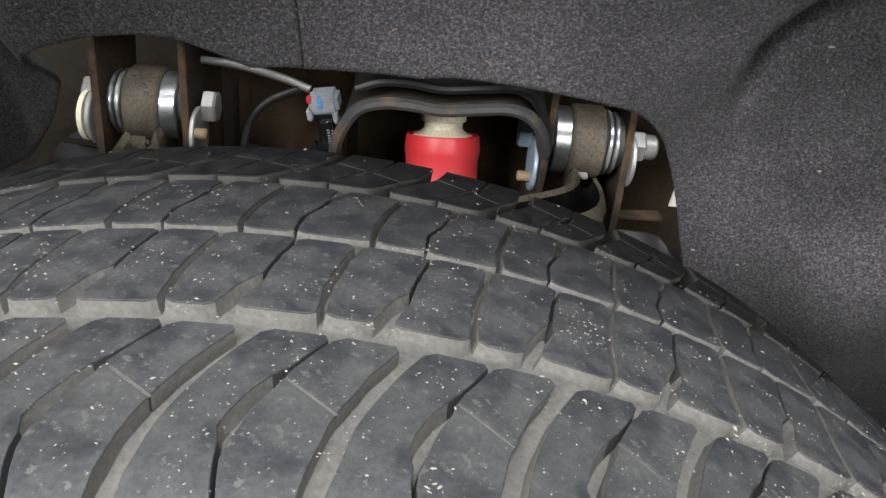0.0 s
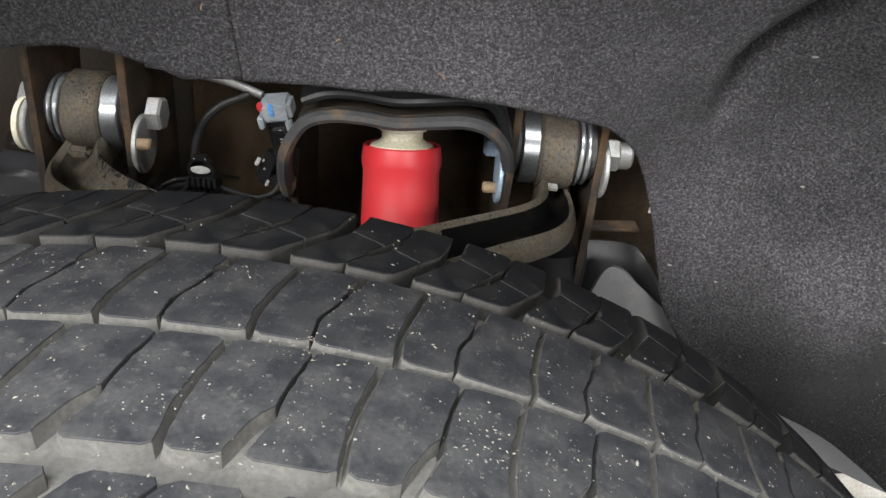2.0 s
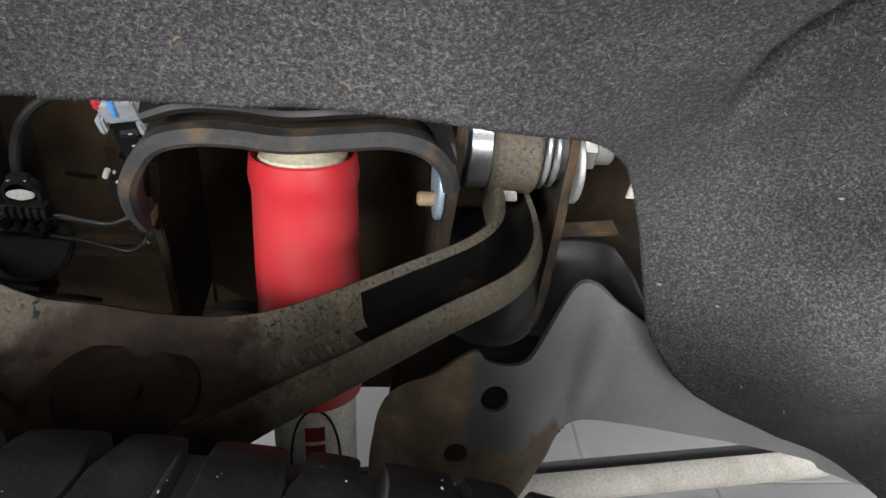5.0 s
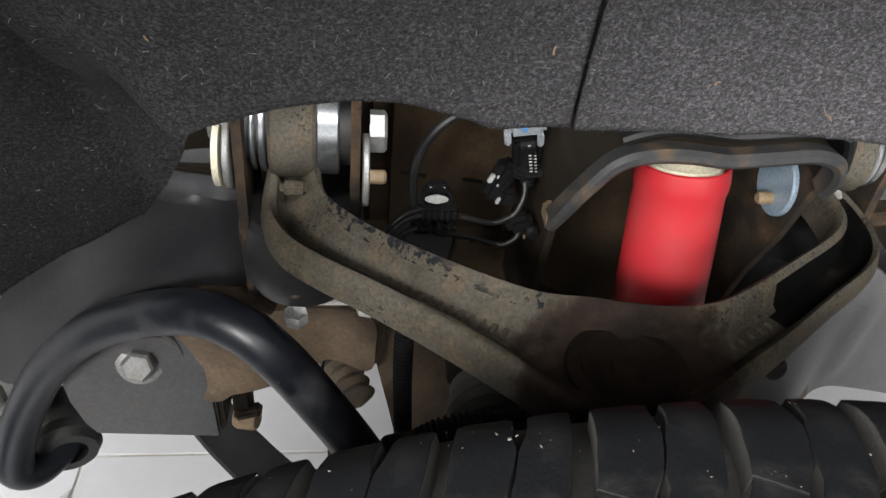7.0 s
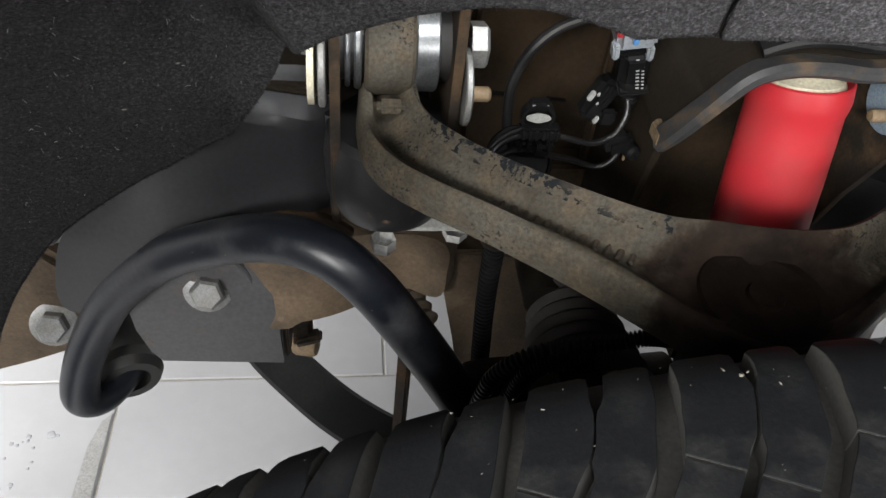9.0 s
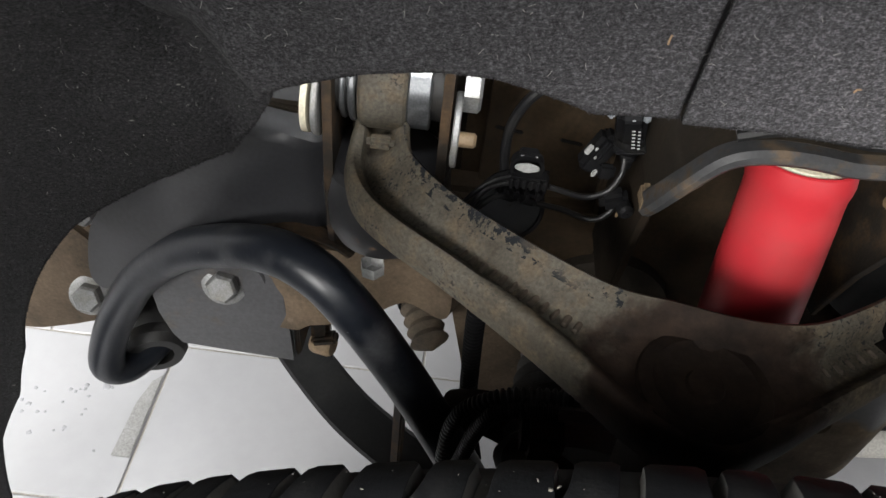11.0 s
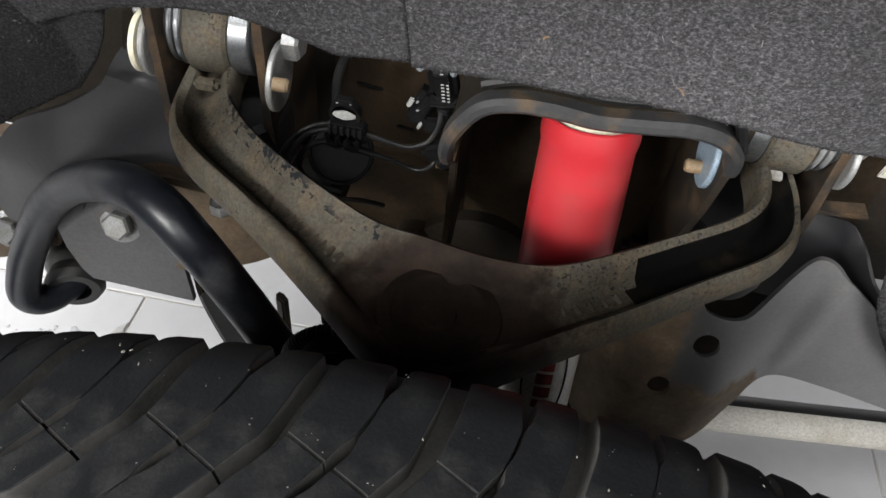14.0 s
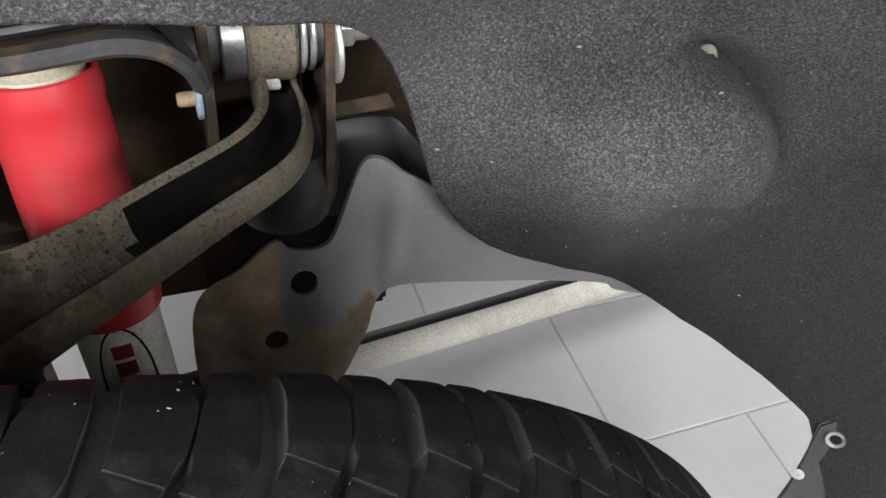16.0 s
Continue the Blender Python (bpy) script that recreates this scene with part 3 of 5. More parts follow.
ROW_A = dict(w=(-0.0450, -0.0045), lines=[(-0.0435, -0.0145), (-0.031, -0.014), (-0.018, -0.0115), (-0.0055, -0.0085)],
             sipe=[(-0.0435, 0.002), (-0.028, 0.009), (-0.016, 0.0115), (-0.0055, 0.0145)], gap=0.0012, slit=[(0, 0.0027), (0.34, 0.0024), (0.41, 0.0006), (1, 0.0006)])
ROW_B = dict(w=(-0.0005, 0.0400), lines=[(0.0005, -0.0045), (0.011, -0.004), (0.024, -0.001), (0.0385, 0.003)],
             sipe=[(0.0005, 0.0125), (0.012, 0.0135), (0.020, 0.0175), (0.0385, 0.0235)], gap=0.0012, slit=[(0, 0.0006), (0.72, 0.0006), (0.78, 0.0019), (1, 0.0020)])
ROW_C = dict(w=(0.0465, 0.111), lines=[(0.047, -0.048), (0.058, -0.040), (0.075, -0.0285), (0.095, -0.0235), (0.111, -0.0215)],
             sipe=[(0.047, -0.0235 - 0.003), (0.059, -0.0175), (0.073, -0.0085), (0.085, -0.0035), (0.097, -0.0005), (0.111, 0.0015)], gap=0.0034, slit=[(0, 0.0004), (0.15, 0.0004), (0.2, 0.0020), (0.45, 0.0020), (0.5, 0.0004), (0.75, 0.0004), (0.8, 0.0024), (1, 0.0024)], cut=((-0.0275, 0.077), (0.0037, 0.060)))


def clip_ring(ring, a, b, side, gap):
    """Keeps the part of a ring on one side of the line a-b, less half a gap."""
    d = Vector((b[0] - a[0], b[1] - a[1])).normalized()
    nrm = Vector((-d.y, d.x)) * side
    dist = lambda p: (Vector(p) - Vector(a)).dot(nrm) - gap
    out = []
    for p, q in zip(ring, ring[1:] + ring[:1]):
        u, v = dist(p), dist(q)
        if u >= 0:
            out.append(p)
        if (u >= 0) != (v >= 0):
            f = u / (u - v)
            out.append((p[0] + (q[0] - p[0]) * f, p[1] + (q[1] - p[1]) * f))
    return out


def lug_mesh(name, row, half, wobble):
    rnd = random.Random(name + str(wobble))
    w0, w1 = row["w"]
    deep = INNER_DEPTH if w0 > 0.02 else DEPTH
    n = 14
    ws = [w0 + (w1 - w0) * i / n for i in range(n + 1)]
    pitch = STEP * CROWN
    lug = lambda w: table(row["lines"], w)
    sip = lambda w: table(row["sipe"], w)
    slit = lambda w: table(row["slit"], (w - w0) / (w1 - w0))
    if half == 0:
        left, right = [(lug(w) + row["gap"], w) for w in ws], [(sip(w) - slit(w), w) for w in ws]
    else:
        left, right = [(sip(w) + slit(w), w) for w in ws], [(lug(w) + pitch - row["gap"], w) for w in ws]
    ring = left + right[::-1]
    ring = [(s + rnd.uniform(-1, 1) * 0.00025, w + rnd.uniform(-1, 1) * 0.00025) for s, w in ring]
    # ease the corners
    eased = []
    for i, p in enumerate(ring):
        q, r = ring[i - 1], ring[(i + 1) % len(ring)]
        if i in (0, n, n + 1, 2 * n + 1):
            for o in (q, r):
                d = math.hypot(o[0] - p[0], o[1] - p[1])
                k = min(0.0022 / d, 0.45)
                eased.append((p[0] + (o[0] - p[0]) * k, p[1] + (o[1] - p[1]) * k))
        else:
            eased.append(p)
    pieces = [eased]
    if "cut" in row and (half == 1 or w0 > 0):
        pieces = [clip_ring(eased, *row["cut"], s, 0.0005) for s in (1, -1)]
    bm = bmesh.new()
    if len(pieces) == 2 and min(len(r) for r in pieces) > 3:
        # dust fills the shallow cut
        a, b = (Vector(p) for p in row["cut"])
        d = (b - a).normalized()
        nrm = Vector((-d.y, d.x))
        on = sorted((Vector(p) - a).dot(d) for p in pieces[0] if abs((Vector(p) - a).dot(nrm) - 0.0005) < 1e-5)
        if len(on) >= 2:
            line = [[bm.verts.new(on_tyre(*(a + d * (on[0] + (on[-1] - on[0]) * i / 6) + nrm * k), 0.0007)) for k in (-0.0008, 0.0008)] for i in range(7)]
            for p, q in zip(line, line[1:]):
                bm.faces.new((p[0], p[1], q[1], q[0]))
    for ring in pieces:
        if len(ring) < 3:
            continue
        ring = [p for i, p in enumerate(ring) if math.hypot(p[0] - ring[i - 1][0], p[1] - ring[i - 1][1]) > 0.0002]
        area = sum(a[0] * b[1] - b[0] * a[1] for a, b in zip(ring, ring[1:] + ring[:1]))

        def shrunk(k):
            """The ring moved inwards by k."""
            out = []
            for i, p in enumerate(ring):
                q, r = Vector(ring[i - 1]), Vector(ring[(i + 1) % len(ring)])
                d1, d2 = (Vector(p) - q).normalized(), (r - Vector(p)).normalized()
                nn = (Vector((-d1.y, d1.x)) + Vector((-d2.y, d2.x))) * (1 if area > 0 else -1)
                if nn.length > 1e-6:
                    nn.normalize()
                out.append((p[0] + nn.x * k, p[1] + nn.y * k))
            return out
        levels = [(deep + 0.0012, -0.0014), (deep - 0.0012, -0.0005), (0.0005, 0.0), (0.0002, 0.0), (0.0, 0.0002)]
        vs = []
        for depth, k in levels:
            vs.append([bm.verts.new(on_tyre(s, w, depth + (0.014 if depth > deep and abs(w) > 0.1 else 0))) for s, w in shrunk(k if len(pieces) == 1 or k >= 0 else k * 0.2)])
        m = len(ring)
        for a, b in zip(vs, vs[1:]):
            for i in range(m):
                bm.faces.new((a[i], a[(i + 1) % m], b[(i + 1) % m], b[i]))
        bmesh.ops.triangulate(bm, faces=[bm.faces.new(vs[-1])])
    me = finish(name, bm, TREAD_INNER if w0 > 0.02 else TREAD, 40)
    me.materials.append(GROOVE_INNER if w0 > 0.02 else GROOVE)
    me.materials.append(SIPE)
    for p in me.polygons:
        r, w = math.hypot(p.center.x, p.center.z), p.center.y
        if r < tread_r(w) - 0.0004:
            s = math.atan2(p.center.x, p.center.z) * CROWN
            narrow = abs(s - sip(w)) < 0.0020 and slit(w) < 0.001
            p.material_index = 2 if narrow and w0 + 0.002 < w < w1 - 0.002 else (1 if r < tread_r(w) - 0.0005 else 0)
    return me


tyre = thing("tyre", "dusty black all-terrain truck tyre with siped tread blocks", "tyre", HUB)
profile = [(w, tread_r(w) - (DEPTH if w < 0.044 else INNER_DEPTH)) for w in (-0.104, -0.09, -0.06, -0.03, 0.0, 0.03, 0.041, 0.045, 0.06, 0.09, 0.104)]
side = [(0.113, 0.385), (0.123, 0.365), (0.132, 0.335), (0.134, 0.31), (0.130, 0.28), (0.120, 0.25), (0.108, 0.232)]
full = [(-w, r) for w, r in side[::-1]] + profile + side
carcass = part("carcass", lathe([(w, r) for w, r in full], HUB, (0, 1, 0), 124), GROOVE, tyre, "dust grey rubber in the grooves and sidewalls", smooth=50)
carcass.data.materials.append(GROOVE_INNER)
for p in carcass.data.polygons:
    p.material_index = 1 if p.center.y - HUB.y > 0.042 else 0
# unseen plain wheel, added to stop light passing through the tyre
part("wheel", lathe([(-0.10, 0.0005), (-0.10, 0.16), (-0.108, 0.233), (0.108, 0.233), (0.09, 0.21), (0.05, 0.19), (0.05, 0.0005)], HUB, (0, 1, 0), 48), BLACK, tyre, "dark steel wheel")
near = range(-13, 17)
rest = {}
for row_name, row in (("shoulder_block", ROW_O), ("tread_block", ROW_A), ("tread_block", ROW_B), ("inner_shoulder_block", ROW_C)):
    bm = rest.setdefault(row["w"][0] > 0.02, bmesh.new())
    for half in (0, 1):
        meshes = [lug_mesh(row_name, row, half, v) for v in range(3)]
        for k in range(PITCHES):
            k2 = k if k <= 31 else k - PITCHES
            turn = Matrix.Rotation(k2 * STEP, 4, "Y")
            me = meshes[(k * 7 + half) % 3]
            if k2 in near:
                ob = new(row_name, me)
                ob.parent = tyre
                ob.matrix_basis = turn
            else:
                vmap = [bm.verts.new(turn @ v.co) for v in me.vertices]
                for p in me.polygons:
                    bm.faces.new([vmap[i] for i in p.vertices]).material_index = p.material_index
for inner_row, bm in rest.items():
    me = finish("tread_blocks", bm, TREAD_INNER if inner_row else TREAD, 40)
    me.materials.append(GROOVE_INNER if inner_row else GROOVE)
    me.materials.append(SIPE)
    ob = new("tread_blocks", me)
    ob.parent = tyre
    tagged(ob, kind="stuff")

# ---- upper control arm ----
ARM_IN = [(-0.200, 0.598), (-0.198, 0.560), (-0.193, 0.537), (-0.179, 0.518), (-0.162, 0.502), (-0.135, 0.483), (-0.103, 0.464), (-0.082, 0.455), (-0.060, 0.452), (-0.040, 0.448),
          (-0.018, 0.446), (0.004, 0.449), (0.026, 0.460), (0.062, 0.483), (0.096, 0.506), (0.112, 0.526), (0.117, 0.548), (0.117, 0.575), (0.117, 0.598)]
ARM_OUT = [(-0.227, 0.598), (-0.229, 0.565), (-0.230, 0.532), (-0.220, 0.505), (-0.200, 0.485), (-0.168, 0.462), (-0.132, 0.434), (-0.100, 0.408), (-0.074, 0.388), (-0.045, 0.378),
           (-0.018, 0.390), (0.012, 0.410), (0.044, 0.431), (0.085, 0.461), (0.122, 0.488), (0.139, 0.512), (0.144, 0.540), (0.143, 0.570), (0.142, 0.598)]
COUNT = 110
ins = spline([(x, y, 0) for x, y in ARM_IN], COUNT)
outs = spline([(x, y, 0) for x, y in ARM_OUT], COUNT)


def arm_section(a, b, u):
    """Outer edge a, inner edge b; a channel open to the top, wide and shallow at the ball joint."""
    mid = math.exp(-((u - 0.5) / 0.12) ** 2)
    width = (b - a).length
    zi, zo = 0.731, 0.721 - 0.004 * mid
    rim_o, rim_i = 0.0052 + 0.005 * mid, min(0.0080, width * 0.24)
    floor_z = 0.7115 + 0.004 * mid
    front, rear = 1 - ease(0.02, 0.11, u), ease(0.93, 0.99, u)
    zi, zo = zi + 0.010 * (front + rear), zo + 0.018 * (front + rear)
    floor_z += 0.013 * (front + rear)
    low = 0.703 - 0.010 * mid + 0.012 * (front + rear)
    # the front leg has a broad sloping flank inside, the rear leg a thin rim
    leg = ease(0.04, 0.10, u) * (1 - ease(0.34, 0.46, u))
    rim_o, zo = rim_o + 0.0032 * leg, zo + 0.0030 * leg
    foot, crest = width - rim_i - 0.003, width - rim_i
    foot, crest = foot + (width * 0.60 - foot) * leg, crest + (width * 0.76 - crest) * leg
    spec = [(0.0, low), (-0.001, low + 0.008), (0.0, zo - 0.006), (0.0022, zo - 0.001), (rim_o * 0.55, zo), (rim_o, zo - 0.002), (rim_o + 0.0018, floor_z + 0.002), (rim_o + 0.0038, floor_z),
            (foot - 0.003, floor_z + 0.0035 * leg), (foot, floor_z + 0.003 + 0.003 * leg), (crest, zi - 0.003 - 0.004 * leg), (width - rim_i * 0.5, zi), (width - 0.0018, zi - 0.0015), (width, zi - 0.007), (width, low)]
    d = (b - a).normalized()
    return [Vector(((a + d * h).x, (a + d * h).y, z)) for h, z in spec]


arm = thing("control_arm", "forged iron upper control arm stained brown with dark spots", "control arm", (-0.045, 0.45, 0.70))
bm = bmesh.new()
vs = skin(bm, [arm_section(outs[i], ins[i], i / COUNT) for i in range(COUNT + 1)])
body = part("arm_body", bm, CAST, arm, smooth=50)
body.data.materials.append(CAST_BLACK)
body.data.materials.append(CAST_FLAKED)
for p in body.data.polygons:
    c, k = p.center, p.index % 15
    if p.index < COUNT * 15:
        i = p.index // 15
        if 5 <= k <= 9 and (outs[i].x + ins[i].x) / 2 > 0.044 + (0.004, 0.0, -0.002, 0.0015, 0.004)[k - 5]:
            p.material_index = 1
        elif 10 <= k <= 11 and -0.200 < c.x < -0.082:
            p.material_index = 2
BALL = Vector((-0.047, 0.414, 0))
part("ball_joint_boss", lathe([(0.698, 0.033), (0.711, 0.033), (0.7165, 0.030), (0.7175, 0.024), (0.7155, 0.021), (0.7155, 0.009), (0.7175, 0.008), (0.718, 0.0005)], BALL, (0, 0, 1), 36), CAST_DARK, arm, "greasy dark ball joint boss")
PIVOT_Y, PIVOT_Z = 0.577, 0.746
PIVOT = (0, PIVOT_Y, PIVOT_Z)
for x0, x1 in ((-0.227, -0.200), (0.115, 0.142)):
    part("pivot_eye", lathe([(x0, 0.014), (x0, 0.027), (x0 + 0.002, 0.029), (x1 - 0.002, 0.029), (x1, 0.027), (x1, 0.014)], PIVOT, (1, 0, 0), 32), CAST, arm)
for x0, x1, r in ((-0.200, -0.187, 0.0265), (0.102, 0.115, 0.0265), (-0.2325, -0.2285, 0.026), (0.1435, 0.147, 0.026), (-0.2375, -0.2345, 0.025), (0.149, 0.1525, 0.025)):
    part("bushing_sleeve", lathe([(x0, 0.01), (x0, r - 0.001), (x0 + 0.001, r), (x1 - 0.001, r), (x1, r - 0.001), (x1, 0.01)], PIVOT, (1, 0, 0), 36), STEEL, arm, "bright steel bushing sleeve")
for x0, x1, r in ((-0.187, -0.179, 0.021), (-0.2425, -0.2275, 0.021), (0.094, 0.102, 0.021), (0.142, 0.157, 0.021)):
    part("bushing_rubber", lathe([(x0, 0.01), (x0, r), (x1, r), (x1, 0.01)], PIVOT, (1, 0, 0), 28), RUBBER, arm, "black rubber bushing")
# raised casting marks in the channels of both legs
def casting_marks(first, last, count, across, size):
    """Set along the channel from x first to x last."""
    floors = []
    for i in range(COUNT + 1):
        ring = arm_section(outs[i], ins[i], i / COUNT)
        floors.append(ring[7].lerp(ring[8], across))
    for k in range(count):
        x = first + (last - first) * k / (count - 1)
        i = min(range(10, COUNT - 10), key=lambda j: abs(floors[j].x - x))
        t = floors[i + 1] - floors[i - 1]
        c = floors[i] + t * ((x - floors[i].x) / t.x)
        turn = Matrix.Rotation(math.atan2(t.y, t.x), 4, "Z")
        part("casting_mark", block(c, (size * (0.34, 0.48, 0.40)[k % 3], size, 0.0034), 0.0011, turn, segments=1), CAST_RUST, arm)


casting_marks(-0.160, -0.1035, 12, 0.75, 0.0080)
casting_marks(0.013, 0.040, 5, 0.6, 0.0060)
part("forging_step", block((-0.2125, 0.5435, 0.7262), (0.0155, 0.0085, 0.0075), 0.0026), CAST, body)
part("worn_patch", block((0.1262, 0.5515, 0.7258), (0.010, 0.006, 0.0022), 0.0008, Matrix.Rotation(radians(35), 4, "X")), WORN_IRON, arm, "bright worn patch")

# ---- pivot bolts with cam washers ----
def pivot_bolt(label, head, disc, stub, metal, way):
    """way: +1 when the head points to the rear."""
    b = thing("cam_bolt", label, "bolt", (disc[0], PIVOT_Y, PIVOT_Z), group="cam bolts of the control arm")
    cam = part("cam_washer", lathe([(0, 0.0005), (0, 0.0205), (0.0008, 0.0215), (0.0032, 0.0215), (0.004, 0.0205), (0.004, 0.0005)], disc, (way, 0, 0), 32), metal, b, "eccentric cam washer")
    part("head", hexagon(head, (way, 0, 0), 0.0225, 0.010), metal, b, "hex bolt head")
    if stub:
        part("stop_pin", lathe([(0, 0.0042), (0.008, 0.0042), (0.0095, 0.003), (0.0095, 0.0004)], stub, (way, 0, 0), 14), BRASSY, cam, "rusty stop pin")
    return b


pivot_bolt("zinc cam bolt and washer on a rusty bracket", (-0.1695, 0.570, 0.750), (-0.1735, 0.557, 0.731), (-0.1695, 0.541, 0.737), ZINC, 1)
pivot_bolt("bluish zinc cam bolt and washer on a rusty bracket", (0.0855, 0.574, 0.750), (0.0893, 0.556, 0.731), (0.0855, 0.553, 0.721), BLUE_ZINC, -1)
nut = pivot_bolt("pale zinc pivot nut with a wide cam washer", (0.1670, 0.575, 0.746), (0.1630, 0.570, 0.736), None, ZINC, 1)
part("bolt_end", lathe([(0, 0.010), (0.009, 0.010), (0.011, 0.008), (0.011, 0.0004)], (0.176, 0.575, 0.746), (1, 0, 0), 16), ZINC, nut)
# white plate added where bright background shows through a gap
tab = thing("gap_plate", "white plate in place of a bright gap behind the nut", "bracket", (0.238, 0.648, 0.688))
part("plate", prism([(0.232, 0.638, 0.672), (0.254, 0.640, 0.670), (0.252, 0.640, 0.684), (0.234, 0.638, 0.689)], (0, 0.004, 0), 0.001), WHITE_PAINT, tab)
nut = pivot_bolt("cream and zinc pivot nut with a washer", (-0.2520, 0.575, 0.752), (-0.2475, 0.562, 0.738), None, ZINC, -1)
part("cream_washer", lathe([(0, 0.0005), (0, 0.019), (0.0035, 0.019), (0.0035, 0.0005)], (-0.2535, 0.560, 0.738), (-1, 0, 0), 28), CREAM, nut, "cream plastic washer")

# ---- shock absorber ----
SHOCK_TOP, SHOCK_DIR = Vector((0.0153, 0.545, 0.752)), Vector((0.041, -0.203, -1)).normalized()
shock = thing("shock_absorber", "white shock absorber with a red plastic dust boot", "shock absorber", SHOCK_TOP + SHOCK_DIR * 0.42)
part("dust_boot", lathe([(0.008, 0.021), (0.001, 0.0255), (0.0, 0.0264), (0.001, 0.0275), (0.010, 0.0285), (0.014, 0.0282), (0.019, 0.0272), (0.03, 0.0275), (0.06, 0.0282), (0.12, 0.0287), (0.139, 0.0288), (0.143, 0.0282), (0.143, 0.022)], SHOCK_TOP, SHOCK_DIR, 56), RED, shock, "red plastic dust boot")
part("top_bushing", lathe([(0.010, 0.0235), (0.003, 0.0235), (0.000, 0.022), (-0.001, 0.0185), (-0.004, 0.0145), (-0.009, 0.0145), (-0.010, 0.017), (-0.018, 0.017), (-0.020, 0.015), (-0.020, 0.0005)], SHOCK_TOP, SHOCK_DIR, 36), CREAM, shock, "cream plastic top bushing")
part("rod", lathe([(-0.055, 0.006), (0.02, 0.006)], SHOCK_TOP, SHOCK_DIR, 16), ZINC, shock, "steel rod")
damper = part("damper_body", lathe([(0.08, 0.0245), (0.44, 0.0245), (0.445, 0.02), (0.445, 0.0005)], SHOCK_TOP, SHOCK_DIR, 48), WHITE_PAINT, shock, "dusty white steel body")
# faded label: plain bars in an oval ring, bent round the body
side_u = SHOCK_DIR.cross(Vector((0, -1, 0))).normalized()
side_v = side_u.cross(SHOCK_DIR)
if side_v.y > 0:
    side_v = -side_v


def on_shock(along, around, r=0.0248):
    return SHOCK_TOP + SHOCK_DIR * along + r * (math.sin(around) * side_u + math.cos(around) * side_v)


def shock_patch(a0, a1, h0, h1, n=8, r=0.0248):
    bm = bmesh.new()
    rows = [[bm.verts.new(on_shock(h, a0 + (a1 - a0) * i / n, r)) for i in range(n + 1)] for h in (h0, h1)]
    for i in range(n):
        bm.faces.new((rows[0][i], rows[0][i + 1], rows[1][i + 1], rows[1][i]))
    return bm


for k in range(5):
    part("label_bar", shock_patch(-0.30, 0.16, 0.156 + 0.0125 * k, 0.166 + 0.0125 * k), DARK_RED, damper, "dark red printed bar")
for sgn in (-1, 1):
    part("label_ring", sweep([on_shock(0.188 + 0.044 * math.sin(t), -0.07 + sgn * 0.62 * math.cos(t)) for t in (-1.35 + 2.7 * i / 20 for i in range(21))], 0.0007, 6), PLASTIC, damper, "thin dark label ring")

# ---- shock tower ----
tower = thing("shock_tower", "dark steel shock tower bracket with a rusty rolled edge", "bracket", (0.015, 0.56, 0.64))
ARCH = [(-0.0625, 0.53, 0.718), (-0.062, 0.515, 0.737), (-0.0575, 0.503, 0.759), (-0.0455, 0.499, 0.7785), (-0.029, 0.498, 0.785), (-0.01, 0.498, 0.7855), (0.012, 0.498, 0.7835), (0.036, 0.497, 0.7865), (0.056, 0.497, 0.7885), (0.072, 0.5, 0.7835), (0.083, 0.508, 0.77), (0.088, 0.518, 0.754)]
pts = spline(ARCH, 70)
edge = part("rolled_edge", strip(pts, lambda f: (0, 1, -0.1), 0.015, 0.0082), EDGE_STEEL, tower, "worn grey rolled edge", smooth=30)
part("worn_tip", block((-0.0622, 0.530, 0.7215), (0.0098, 0.0165, 0.011), 0.002), BRASSY, edge, "worn brown lower tip")
pts2 = spline([(x * 1.03, y + 0.004, z + 0.0165 if abs(x - 0.014) < 0.06 else z + 0.005) for x, y, z in ARCH[3:11]], 50)
part("upper_lip", strip(pts2, lambda f: (0, 0.9, 0.3), 0.02, 0.006), BLACK, tower, "black upper lip with a gap")
bm = bmesh.new()
rings = []
for p in spline([(x, y + 0.004, z) for x, y, z in ARCH], 60):
    rings.append([p, Vector((p.x, 0.628, p.z + 0.010)), Vector((p.x, 0.628, p.z + 0.014)), Vector((p.x, p.y, p.z + 0.004))])
skin(bm, rings)
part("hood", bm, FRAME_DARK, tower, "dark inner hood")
# pale discs added where bright slits of light show above the tower
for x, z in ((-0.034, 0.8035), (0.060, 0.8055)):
    part("bolt", lathe([(-0.002, 0.0085), (0.0, 0.0085), (0.001, 0.0075), (0.001, 0.0045), (0.004, 0.0045), (0.004, 0.0005)], (x, 0.518, z), (0, -0.45, 0.9), 20), PALE, tower, "pale disc in place of a bright slit")
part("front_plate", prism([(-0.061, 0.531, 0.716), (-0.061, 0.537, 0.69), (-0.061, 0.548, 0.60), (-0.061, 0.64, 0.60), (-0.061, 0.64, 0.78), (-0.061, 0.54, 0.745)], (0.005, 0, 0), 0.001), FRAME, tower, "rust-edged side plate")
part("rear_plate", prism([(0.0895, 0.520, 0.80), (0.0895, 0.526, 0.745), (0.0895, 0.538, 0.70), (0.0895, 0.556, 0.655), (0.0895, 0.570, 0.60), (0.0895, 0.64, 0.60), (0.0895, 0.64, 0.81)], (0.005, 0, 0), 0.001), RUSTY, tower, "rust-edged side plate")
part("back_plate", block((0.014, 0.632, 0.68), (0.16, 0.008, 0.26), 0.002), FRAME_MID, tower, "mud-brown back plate")

